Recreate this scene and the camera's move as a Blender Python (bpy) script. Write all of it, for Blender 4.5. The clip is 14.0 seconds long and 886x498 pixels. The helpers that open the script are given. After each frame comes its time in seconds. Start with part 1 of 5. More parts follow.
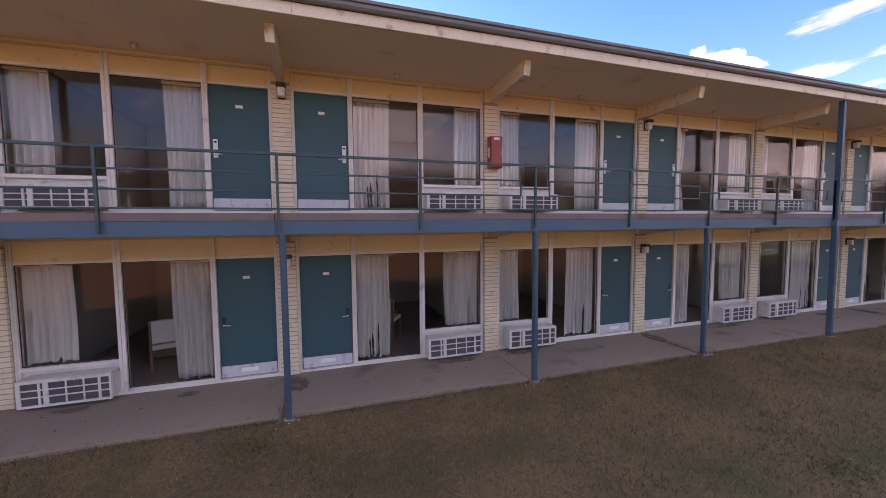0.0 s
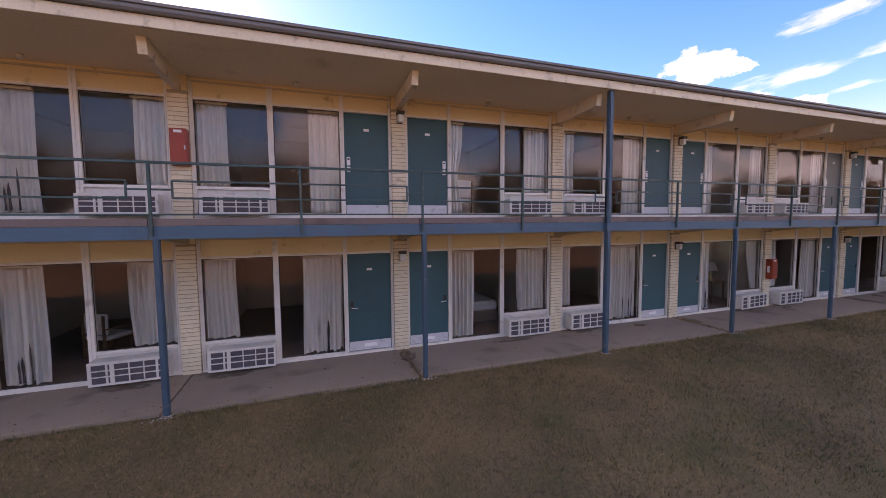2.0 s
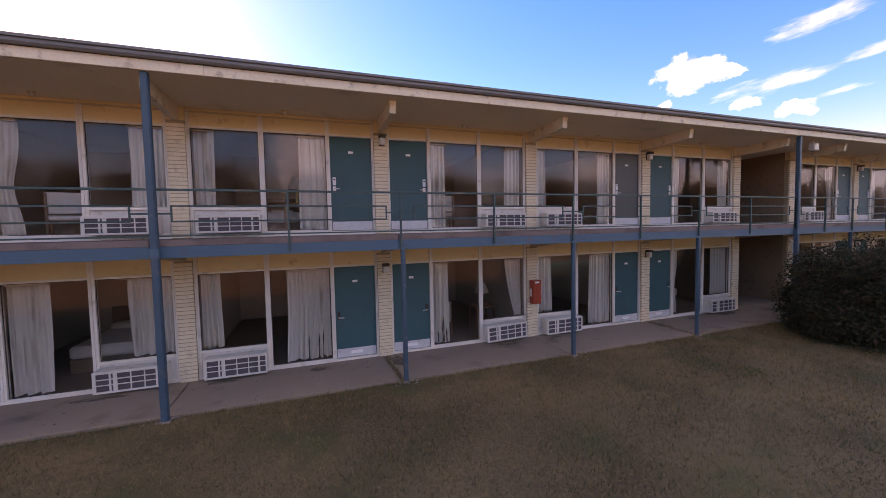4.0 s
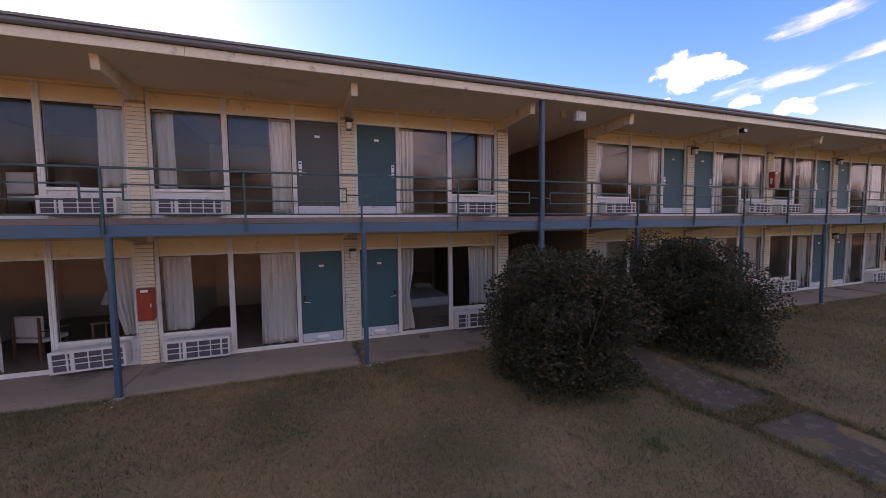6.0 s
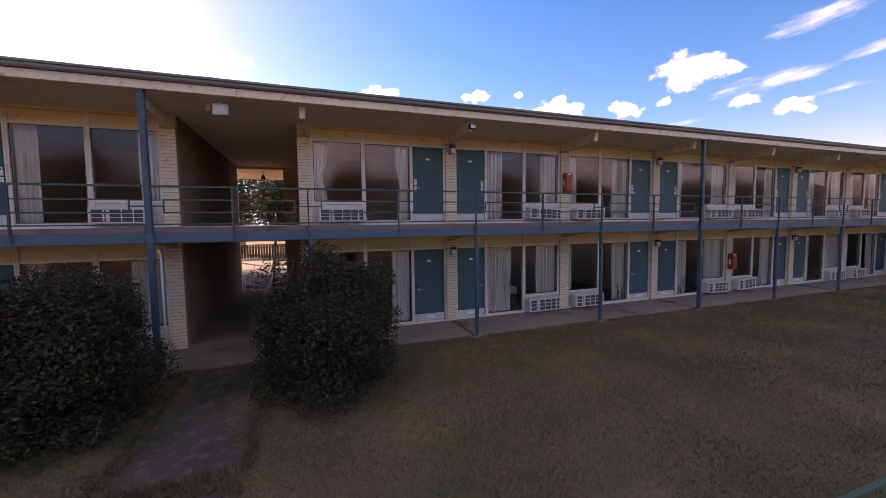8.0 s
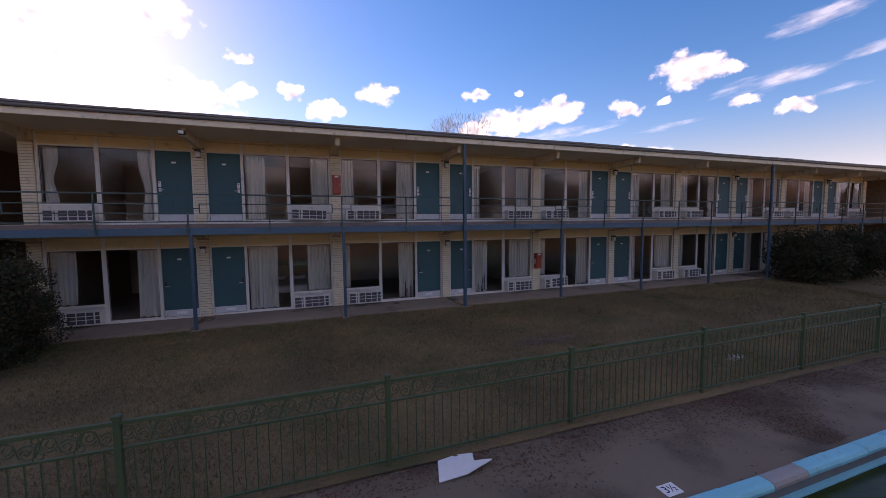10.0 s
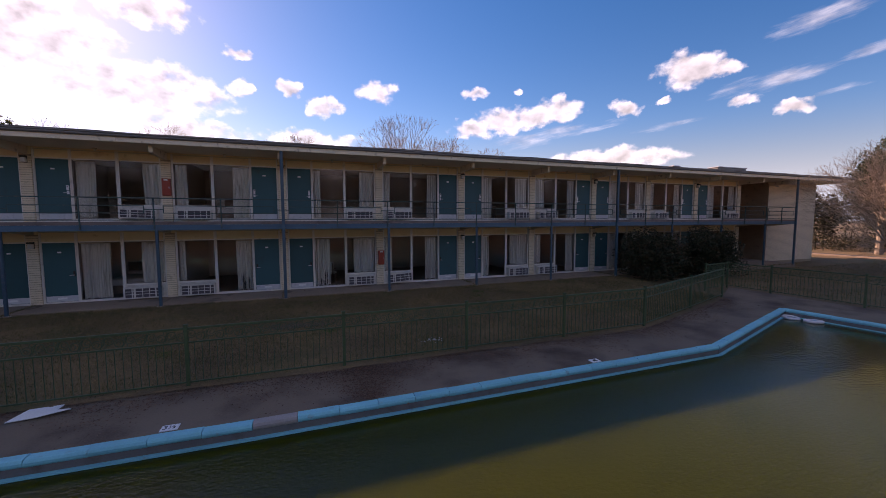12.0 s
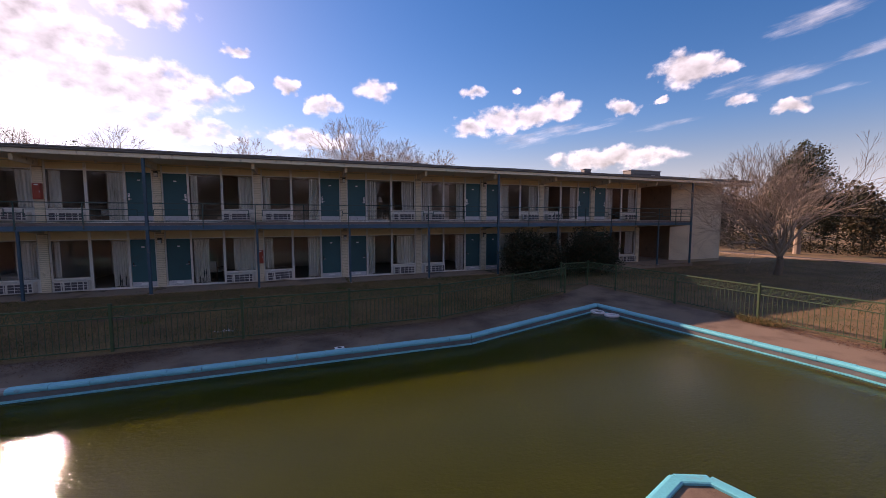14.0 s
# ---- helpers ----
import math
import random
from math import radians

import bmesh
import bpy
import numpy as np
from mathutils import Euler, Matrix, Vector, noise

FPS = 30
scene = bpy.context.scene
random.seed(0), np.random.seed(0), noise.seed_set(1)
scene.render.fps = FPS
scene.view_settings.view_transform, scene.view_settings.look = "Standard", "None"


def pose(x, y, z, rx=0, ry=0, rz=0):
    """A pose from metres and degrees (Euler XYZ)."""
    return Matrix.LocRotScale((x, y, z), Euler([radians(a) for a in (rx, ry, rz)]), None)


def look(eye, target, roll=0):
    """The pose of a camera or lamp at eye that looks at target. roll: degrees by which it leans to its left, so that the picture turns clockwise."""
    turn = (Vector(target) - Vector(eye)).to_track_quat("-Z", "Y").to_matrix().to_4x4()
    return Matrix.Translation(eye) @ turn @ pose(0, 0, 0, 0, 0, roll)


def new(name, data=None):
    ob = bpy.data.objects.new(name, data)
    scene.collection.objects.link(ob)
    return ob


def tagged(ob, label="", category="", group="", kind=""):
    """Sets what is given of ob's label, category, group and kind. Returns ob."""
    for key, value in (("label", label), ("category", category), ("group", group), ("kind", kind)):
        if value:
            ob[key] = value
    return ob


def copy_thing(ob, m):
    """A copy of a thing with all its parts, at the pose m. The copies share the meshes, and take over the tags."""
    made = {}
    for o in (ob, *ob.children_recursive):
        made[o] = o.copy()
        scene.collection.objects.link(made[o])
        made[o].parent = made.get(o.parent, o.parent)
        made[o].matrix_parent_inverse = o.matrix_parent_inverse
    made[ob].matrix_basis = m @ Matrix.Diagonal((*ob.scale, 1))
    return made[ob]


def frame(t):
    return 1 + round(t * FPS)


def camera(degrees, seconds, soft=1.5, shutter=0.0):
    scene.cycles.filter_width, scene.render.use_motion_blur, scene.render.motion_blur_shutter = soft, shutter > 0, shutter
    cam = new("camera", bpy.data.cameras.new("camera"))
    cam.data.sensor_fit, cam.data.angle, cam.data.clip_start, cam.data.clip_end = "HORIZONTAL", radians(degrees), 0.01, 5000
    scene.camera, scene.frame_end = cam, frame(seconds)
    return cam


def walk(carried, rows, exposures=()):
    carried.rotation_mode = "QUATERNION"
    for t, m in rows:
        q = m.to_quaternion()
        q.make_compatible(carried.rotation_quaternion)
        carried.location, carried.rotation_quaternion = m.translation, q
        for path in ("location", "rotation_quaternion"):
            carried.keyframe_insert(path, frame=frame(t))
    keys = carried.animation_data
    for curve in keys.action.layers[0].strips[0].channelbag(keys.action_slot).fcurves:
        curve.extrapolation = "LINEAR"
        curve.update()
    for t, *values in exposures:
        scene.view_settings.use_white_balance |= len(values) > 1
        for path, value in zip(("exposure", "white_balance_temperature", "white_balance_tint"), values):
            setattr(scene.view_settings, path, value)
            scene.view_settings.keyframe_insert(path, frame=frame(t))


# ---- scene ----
cam = camera(99.2, 14.0, soft=0.75)
# seconds, x, y, z, yaw, pitch, roll
PATH = [
    (0, 0.574, -7.161, 2.615, -18.03, -3.83, 0.45),
    (0.5, 2.173, -7.433, 2.652, -18.16, -3.82, 0.42),
    (1, 3.342, -7.619, 2.728, -18.32, -3.80, 0.35),
    (1.5, 4.669, -7.904, 2.685, -18.77, -3.92, 0.43),
    (2, 6.099, -7.962, 2.689, -18.91, -4.02, 0.48),
    (2.5, 7.773, -8.143, 2.815, -19.01, -3.92, 0.54),
    (3, 9.779, -8.245, 2.943, -18.91, -3.80, 0.68),
    (3.5, 11.990, -8.340, 2.946, -18.95, -3.48, 0.91),
    (4, 14.087, -8.650, 2.855, -19.47, -3.05, 1.21),
    (6.5, 24.567, -9.046, 2.611, -19.74, -3.77, 0.65),
    (7, 26.472, -9.361, 2.678, -19.79, -3.62, 0.71),
    (7.5, 28.422, -9.799, 2.769, -19.67, -3.65, 0.75),
    (8, 30.280, -10.246, 2.778, -19.78, -3.83, 0.74),
    (8.5, 32.083, -10.833, 2.804, -19.81, -3.99, 0.67),
    (9, 33.836, -11.558, 2.804, -19.80, -3.99, 0.65),
    (11.5, 41.560, -15.936, 2.681, -19.95, -4.26, 0.27),
    (12, 42.855, -16.735, 2.782, -20.00, -4.32, 0.19),
    (12.5, 44.109, -17.529, 2.891, -20.02, -4.40, 0.10),
    (13, 45.348, -18.305, 2.971, -20.12, -4.35, 0.13),
    (13.5, 46.616, -19.009, 3.039, -20.27, -4.34, 0.12),
    (14, 47.904, -19.770, 2.898, -20.27, -4.50, 0.10),
]
walk(cam, [(t, pose(x, y, z, 90 + p, r, w)) for t, x, y, z, w, p, r in PATH],
     exposures=[(0.0, 2.05, 11200, 54), (3.0, 1.88, 11200, 54), (6.5, 1.66, 11000, 55), (9.0, 1.2, 10300, 53), (12.0, 0.53, 9200, 47), (14.0, 0.43, 9100, 47)])

# ---------------------------------------------------------------- light
SUN_AZ, SUN_EL = -29.3, 26.8          # degrees, clockwise from +y, above the horizon
sun_dir = Vector((math.sin(radians(SUN_AZ)) * math.cos(radians(SUN_EL)),
                  math.cos(radians(SUN_AZ)) * math.cos(radians(SUN_EL)), math.sin(radians(SUN_EL))))
sun = new("sun", bpy.data.lights.new("sun", "SUN"))
sun.data.energy, sun.data.angle, sun.data.color = 4.5, radians(0.6), (1.0, 0.93, 0.82)
sun.matrix_world = look(sun_dir * 200, (0, 0, 0))

# heaped clouds of the sky: azimuth, elevation, half width, half height (degrees), thickness
CLOUDS = [(52.4, 17.9, 3.6, 2.1, 1.2), (56.3, 17.6, 1.9, .9, 1.0), (29.3, 14.2, 4.8, 1.8, 1.2), (24.5, 13.2, 3.6, 1.5, 1.1), (33, 14.4, 3.5, 1.4, 1.2), (36.2, 15.2, 4.2, 1.7, 1.1), (10.5, 18.0, 3.2, 1.6, 1.0),
          (3.0, 15.6, 2.6, 1.5, 1.1), (-1.3, 17.5, 1.6, 1.3, 1.2), (-7.7, 16.8, 1.7, 1.1, 1.1), (-7.3, 20.6, 2.0, .8, 1.0),
          (-20, 15.2, 11.0, 3.0, 1.3), (-27, 18.0, 7.0, 4.4, 1.4), (-17.2, 23.6, 5.0, 2.2, 1.1), (45.3, 14.6, 2.4, 1.0, 1.0),
          (24.8, 18.0, 2.4, .9, 1.0), (31.1, 17.9, .9, .6, 1.0), (62.6, 12.2, 1.9, .9, 1.1), (57.9, 13.6, 1.7, .7, .9),
          (44.0, 8.2, 8.0, 1.7, 1.1), (-14.6, 10.8, 8.2, 1.7, 1.1), (1.2, 11.0, 6.4, 1.5, 1.1), (-27, 8.6, 5.0, 1.2, 1.0), (49.5, 14.7, 1.1, .5, .8)]
# thin drawn-out clouds
WISPS = [(33.5, 11.6, 7.5, 1.0, 1.0), (41.5, 12.6, 5.0, .55, .9), (50.5, 12.0, 4.2, .5, .9), (60.6, 15.3, 5.0, 1.0, 1.1), (63.6, 20.2, 3.8, 1.0, 1.1),
         (68.6, 22.6, 3.4, 1.5, 1.1), (69.0, 16.6, 4.0, .8, 1.0), (66.0, 13.2, 2.4, .4, .7)]


def nodes_of(owner):
    owner.use_nodes = True
    tree = owner.node_tree
    tree.nodes.clear()
    return tree, tree.nodes, tree.links


def math_node(tree, op, a, b=None, clamp=False):
    n = tree.nodes.new("ShaderNodeMath")
    n.operation, n.use_clamp = op, clamp
    for i, v in enumerate((a, b)):
        if v is None:
            continue
        if isinstance(v, (int, float)):
            n.inputs[i].default_value = v
        else:
            tree.links.new(v, n.inputs[i])
    return n.outputs[0]


def build_world():
    world = bpy.data.worlds.new("sky")
    scene.world = world
    tree, nodes, links = nodes_of(world)
    sky = nodes.new("ShaderNodeTexSky")
    sky.sky_type, sky.sun_disc = "NISHITA", False
    sky.sun_elevation, sky.sun_rotation = radians(SUN_EL), radians(SUN_AZ)
    sky.air_density, sky.dust_density, sky.ozone_density = 1.0, 0.25, 4.0
    coord = nodes.new("ShaderNodeTexCoord")
    split = nodes.new("ShaderNodeSeparateXYZ")
    links.new(coord.outputs["Generated"], split.inputs[0])
    az = math_node(tree, "MULTIPLY", math_node(tree, "ARCTAN2", split.outputs[0], split.outputs[1]), 57.2958)
    el = math_node(tree, "MULTIPLY", math_node(tree, "ARCSINE", split.outputs[2]), 57.2958)
    place = nodes.new("ShaderNodeCombineXYZ")
    links.new(az, place.inputs[0]), links.new(el, place.inputs[1])
    # broken outlines
    def noise_at(vector, scale, detail, rough, stretch):
        m = nodes.new("ShaderNodeVectorMath")
        m.operation = "MULTIPLY"
        m.inputs[1].default_value = stretch
        links.new(vector, m.inputs[0])
        n = nodes.new("ShaderNodeTexNoise")
        n.inputs["Scale"].default_value, n.inputs["Detail"].default_value, n.inputs["Roughness"].default_value = scale, detail, rough
        links.new(m.outputs[0], n.inputs["Vector"])
        return n

    def blobs(vector, items):
        most = None
        for a, e, w, h, thick in items:
            sub = nodes.new("ShaderNodeVectorMath")
            sub.operation = "MULTIPLY_ADD"
            sub.inputs[1].default_value = (1 / w, 1 / h, 0)
            sub.inputs[2].default_value = (-a / w, -e / h, 0)
            links.new(vector, sub.inputs[0])
            dot = nodes.new("ShaderNodeVectorMath")
            dot.operation = "DOT_PRODUCT"
            links.new(sub.outputs[0], dot.inputs[0]), links.new(sub.outputs[0], dot.inputs[1])
            one = nodes.new("ShaderNodeMath")
            one.operation = "MULTIPLY_ADD"
            one.inputs[1].default_value, one.inputs[2].default_value = -1.0, thick
            links.new(dot.outputs["Value"], one.inputs[0])
            most = one.outputs[0] if most is None else math_node(tree, "MAXIMUM", most, one.outputs[0])
        return most

    bulge = noise_at(place.outputs[0], 0.55, 3, 0.5, (1, 1, 1))
    warp = nodes.new("ShaderNodeVectorMath")
    warp.operation = "MULTIPLY_ADD"
    warp.inputs[1].default_value = (3.4, 2.2, 0)
    links.new(bulge.outputs["Color"], warp.inputs[0])
    centre = nodes.new("ShaderNodeVectorMath")
    centre.operation = "ADD"
    centre.inputs[1].default_value = (-1.7, -1.1, 0)
    links.new(place.outputs[0], centre.inputs[0]), links.new(centre.outputs[0], warp.inputs[2])
    puff = noise_at(place.outputs[0], 0.52, 6, 0.5, (0.75, 1, 1))
    # the same billows a little higher up: the difference tells lit crowns from shaded undersides
    higher = nodes.new("ShaderNodeVectorMath")
    higher.operation = "ADD"
    higher.inputs[1].default_value = (-0.35, 0.75, 0)
    links.new(place.outputs[0], higher.inputs[0])
    above = noise_at(higher.outputs[0], 0.52, 4, 0.48, (0.75, 1, 1))
    best = blobs(warp.outputs[0], CLOUDS)
    tilt = nodes.new("ShaderNodeCombineXYZ")
    links.new(az, tilt.inputs[0])
    links.new(math_node(tree, "SUBTRACT", el, math_node(tree, "MULTIPLY", math_node(tree, "SUBTRACT", az, 50.0), 0.13)), tilt.inputs[1])
    streak = noise_at(tilt.outputs[0], 0.5, 6, 0.6, (0.35, 1.7, 1))
    thin = blobs(tilt.outputs[0], [(a, e - 0.13 * (a - 50.0), w, h, q) for a, e, w, h, q in WISPS])
    thin = math_node(tree, "ADD", math_node(tree, "MULTIPLY", thin, 0.45), math_node(tree, "MULTIPLY", math_node(tree, "SUBTRACT", streak.outputs["Fac"], 0.5), 2.4))
    veil = nodes.new("ShaderNodeMapRange")
    veil.interpolation_type = "SMOOTHSTEP"
    veil.inputs["From Min"].default_value, veil.inputs["From Max"].default_value, veil.inputs["To Max"].default_value = -0.1, 1.15, 0.66
    links.new(thin, veil.inputs["Value"])
    # scattered cloud added over the unseen rest of the sky, whitening the fill light
    side = math_node(tree, "MULTIPLY", math_node(tree, "ABSOLUTE", math_node(tree, "SUBTRACT", az, 22.0)), 1 / 64.0)
    away = math_node(tree, "SUBTRACT", math_node(tree, "MAXIMUM", side, math_node(tree, "MULTIPLY", el, 1 / 52.0)), 1.0)
    field = nodes.new("ShaderNodeTexNoise")
    field.inputs["Scale"].default_value, field.inputs["Detail"].default_value = 3.2, 5
    links.new(coord.outputs["Generated"], field.inputs["Vector"])
    rest = math_node(tree, "MULTIPLY", math_node(tree, "SUBTRACT", field.outputs["Fac"], 0.53), 9.0)
    rest = math_node(tree, "MINIMUM", rest, math_node(tree, "MULTIPLY", away, 5.0))
    rest = math_node(tree, "MINIMUM", rest, 0.9)
    best = math_node(tree, "MAXIMUM", best, rest)
    dens = math_node(tree, "ADD", math_node(tree, "MULTIPLY", best, 0.62),
                     math_node(tree, "MULTIPLY", math_node(tree, "SUBTRACT", puff.outputs["Fac"], 0.5), 1.7))
    ramp = nodes.new("ShaderNodeMapRange")
    ramp.interpolation_type = "SMOOTHSTEP"
    ramp.inputs["From Min"].default_value, ramp.inputs["From Max"].default_value = -0.04, 0.55
    links.new(dens, ramp.inputs["Value"])
    # thick middles are greyer underneath
    grey = nodes.new("ShaderNodeMapRange")
    grey.inputs["From Min"].default_value, grey.inputs["From Max"].default_value = 0.45, 1.0
    grey.inputs["To Min"].default_value, grey.inputs["To Max"].default_value = 1.0, 0.62
    links.new(dens, grey.inputs["Value"])
    relief = math_node(tree, "MULTIPLY", math_node(tree, "SUBTRACT", puff.outputs["Fac"], above.outputs["Fac"]), 1.7)
    shade = math_node(tree, "MULTIPLY", math_node(tree, "ADD", relief, 0.92), grey.outputs[0])
    shade = math_node(tree, "MINIMUM", math_node(tree, "MAXIMUM", shade, 0.42), 1.12)
    power = nodes.new("ShaderNodeVectorMath")
    power.operation = "SCALE"
    power.inputs["Scale"].default_value = SKY
    rich = nodes.new("ShaderNodeHueSaturation")
    rich.inputs["Saturation"].default_value, rich.inputs["Hue"].default_value = 1.36, 0.503
    links.new(sky.outputs[0], rich.inputs["Color"])
    # pale haze towards the horizon
    grey_sky, haze, low = nodes.new("ShaderNodeRGBToBW"), nodes.new("ShaderNodeVectorMath"), nodes.new("ShaderNodeMapRange")
    haze.operation = "SCALE"
    haze.inputs[0].default_value = (0.68, 1.0, 1.32)
    low.interpolation_type = "SMOOTHSTEP"
    low.inputs["From Min"].default_value, low.inputs["From Max"].default_value = 14.0, 1.0
    hazy = nodes.new("ShaderNodeMix")
    hazy.data_type = "RGBA"
    links.new(rich.outputs[0], grey_sky.inputs[0]), links.new(grey_sky.outputs[0], haze.inputs["Scale"]), links.new(el, low.inputs["Value"])
    links.new(low.outputs[0], hazy.inputs["Factor"]), links.new(rich.outputs[0], hazy.inputs["A"]), links.new(haze.outputs[0], hazy.inputs["B"])
    links.new(hazy.outputs["Result"], power.inputs[0])
    mix = nodes.new("ShaderNodeMix")
    mix.data_type = "RGBA"
    links.new(math_node(tree, "MAXIMUM", ramp.outputs[0], veil.outputs[0]), mix.inputs["Factor"])
    # clouds before the sun let its light through
    glow = nodes.new("ShaderNodeVectorMath")
    glow.operation = "MULTIPLY_ADD"
    glow.inputs[1].default_value, glow.inputs[2].default_value = (0.29, 0.36, 0.41), (0.62, 0.735, 0.80)
    tone = nodes.new("ShaderNodeVectorMath")
    tone.operation = "SCALE"
    links.new(power.outputs[0], glow.inputs[0]), links.new(glow.outputs[0], tone.inputs[0]), links.new(shade, tone.inputs["Scale"])
    links.new(power.outputs[0], mix.inputs["A"]), links.new(tone.outputs[0], mix.inputs["B"])
    back = nodes.new("ShaderNodeBackground")
    out = nodes.new("ShaderNodeOutputWorld")
    links.new(mix.outputs["Result"], back.inputs[0]), links.new(back.outputs[0], out.inputs[0])


SKY = 0.12
build_world()


# ---------------------------------------------------------------- materials
def mat(name, base, rough=0.7, var=0.18, scale=1.2, fine=35.0, bump=0.15, metal=0.0, dirt=None, amount=0.0,
        stretch=(1, 1, 1), rand=0.0, dirt_scale=2.0, coat=0.0, fine_var=0.12):
    m = bpy.data.materials.new(name)
    tree, nodes, links = nodes_of(m)
    out, bsdf = nodes.new("ShaderNodeOutputMaterial"), nodes.new("ShaderNodeBsdfPrincipled")
    links.new(bsdf.outputs[0], out.inputs[0])
    geo = nodes.new("ShaderNodeNewGeometry")
    mapping = nodes.new("ShaderNodeMapping")
    mapping.inputs["Scale"].default_value = stretch
    links.new(geo.outputs["Position"], mapping.inputs["Vector"])

    def noise_tex(s, detail):
        n = nodes.new("ShaderNodeTexNoise")
        n.inputs["Scale"].default_value, n.inputs["Detail"].default_value = s, detail
        links.new(mapping.outputs[0], n.inputs["Vector"])
        return n.outputs["Fac"]
    broad, grain = noise_tex(scale, 4), noise_tex(fine, 3)
    v1 = math_node(tree, "MULTIPLY", math_node(tree, "SUBTRACT", broad, 0.5), 2.5 * var)
    v2 = math_node(tree, "MULTIPLY", math_node(tree, "SUBTRACT", grain, 0.5), 2.5 * fine_var)
    total = math_node(tree, "ADD", math_node(tree, "ADD", v1, v2), 1.0)
    if rand:
        info = nodes.new("ShaderNodeObjectInfo")
        total = math_node(tree, "ADD", total, math_node(tree, "MULTIPLY", math_node(tree, "SUBTRACT", info.outputs["Random"], 0.5), rand))
    colour = nodes.new("ShaderNodeVectorMath")
    colour.operation = "SCALE"
    colour.inputs[0].default_value = base
    links.new(total, colour.inputs["Scale"])
    result = colour.outputs[0]
    if dirt:
        mask = nodes.new("ShaderNodeMapRange")
        mask.inputs["From Min"].default_value, mask.inputs["From Max"].default_value = 0.62 - 0.35 * amount, 0.78 - 0.25 * amount
        both = math_node(tree, "ADD", math_node(tree, "MULTIPLY", noise_tex(dirt_scale, 6), 0.8), math_node(tree, "MULTIPLY", grain, 0.2))
        links.new(both, mask.inputs["Value"])
        mix = nodes.new("ShaderNodeMix")
        mix.data_type = "RGBA"
        links.new(mask.outputs[0], mix.inputs["Factor"]), links.new(result, mix.inputs["A"])
        mix.inputs["B"].default_value = (*dirt, 1)
        result = mix.outputs["Result"]
    links.new(result, bsdf.inputs["Base Color"])
    bsdf.inputs["Roughness"].default_value, bsdf.inputs["Metallic"].default_value = rough, metal
    bsdf.inputs["Coat Weight"].default_value = coat
    if bump:
        b = nodes.new("ShaderNodeBump")
        b.inputs["Strength"].default_value, b.inputs["Distance"].default_value = bump, 0.01
        links.new(grain, b.inputs["Height"]), links.new(b.outputs[0], bsdf.inputs["Normal"])
    return m


def glass_mat():
    m = bpy.data.materials.new("window_glass")
    tree, nodes, links = nodes_of(m)
    out, mix = nodes.new("ShaderNodeOutputMaterial"), nodes.new("ShaderNodeMixShader")
    clear, gloss, facing = nodes.new("ShaderNodeBsdfTransparent"), nodes.new("ShaderNodeBsdfGlossy"), nodes.new("ShaderNodeLayerWeight")
    clear.inputs[0].default_value = (0.98, 0.975, 0.97, 1)
    gloss.inputs["Color"].default_value, gloss.inputs["Roughness"].default_value = (0.60, 0.53, 0.55, 1), 0.0
    facing.inputs["Blend"].default_value = 0.5
    rim = math_node(tree, "POWER", facing.outputs["Facing"], 5.0)
    share = math_node(tree, "ADD", math_node(tree, "MULTIPLY", rim, 0.8), 0.04)
    wave, geo, bump = nodes.new("ShaderNodeTexNoise"), nodes.new("ShaderNodeNewGeometry"), nodes.new("ShaderNodeBump")
    wave.inputs["Scale"].default_value = 1.3
    bump.inputs["Strength"].default_value, bump.inputs["Distance"].default_value = 0.02, 0.0012
    links.new(geo.outputs["Position"], wave.inputs["Vector"]), links.new(wave.outputs["Fac"], bump.inputs["Height"])
    links.new(bump.outputs[0], gloss.inputs["Normal"])
    links.new(share, mix.inputs[0]), links.new(clear.outputs[0], mix.inputs[1]), links.new(gloss.outputs[0], mix.inputs[2])
    links.new(mix.outputs[0], out.inputs[0])
    return m


def leaf_mat(name, base, other, rough=0.55, trans=0.25, patch=0.0, spread=2.0):
    """Foliage: colour varies leaf by leaf, and light comes through."""
    m = bpy.data.materials.new(name)
    tree, nodes, links = nodes_of(m)
    out, bsdf = nodes.new("ShaderNodeOutputMaterial"), nodes.new("ShaderNodeBsdfPrincipled")
    geo, mix, thin, both = nodes.new("ShaderNodeNewGeometry"), nodes.new("ShaderNodeMix"), nodes.new("ShaderNodeBsdfTranslucent"), nodes.new("ShaderNodeMixShader")
    mix.data_type = "RGBA"
    mix.inputs["A"].default_value, mix.inputs["B"].default_value = (*base, 1), (*other, 1)
    power = math_node(tree, "POWER", geo.outputs["Random Per Island"], spread)
    if patch:
        # patches of drier and greener growth
        total = None
        for s, k in ((0.5, 0.9), (7.0, 1.7)):
            n = nodes.new("ShaderNodeTexNoise")
            n.inputs["Scale"].default_value, n.inputs["Detail"].default_value = s, 4
            links.new(geo.outputs["Position"], n.inputs["Vector"])
            v = math_node(tree, "MULTIPLY", math_node(tree, "SUBTRACT", n.outputs["Fac"], 0.5), k * patch)
            total = v if total is None else math_node(tree, "ADD", total, v)
        power = math_node(tree, "ADD", power, total, clamp=True)
    links.new(power, mix.inputs["Factor"])
    links.new(mix.outputs["Result"], bsdf.inputs["Base Color"]), links.new(mix.outputs["Result"], thin.inputs[0])
    bsdf.inputs["Roughness"].default_value = rough
    both.inputs[0].default_value = trans
    links.new(bsdf.outputs[0], both.inputs[1]), links.new(thin.outputs[0], both.inputs[2]), links.new(both.outputs[0], out.inputs[0])
    return m


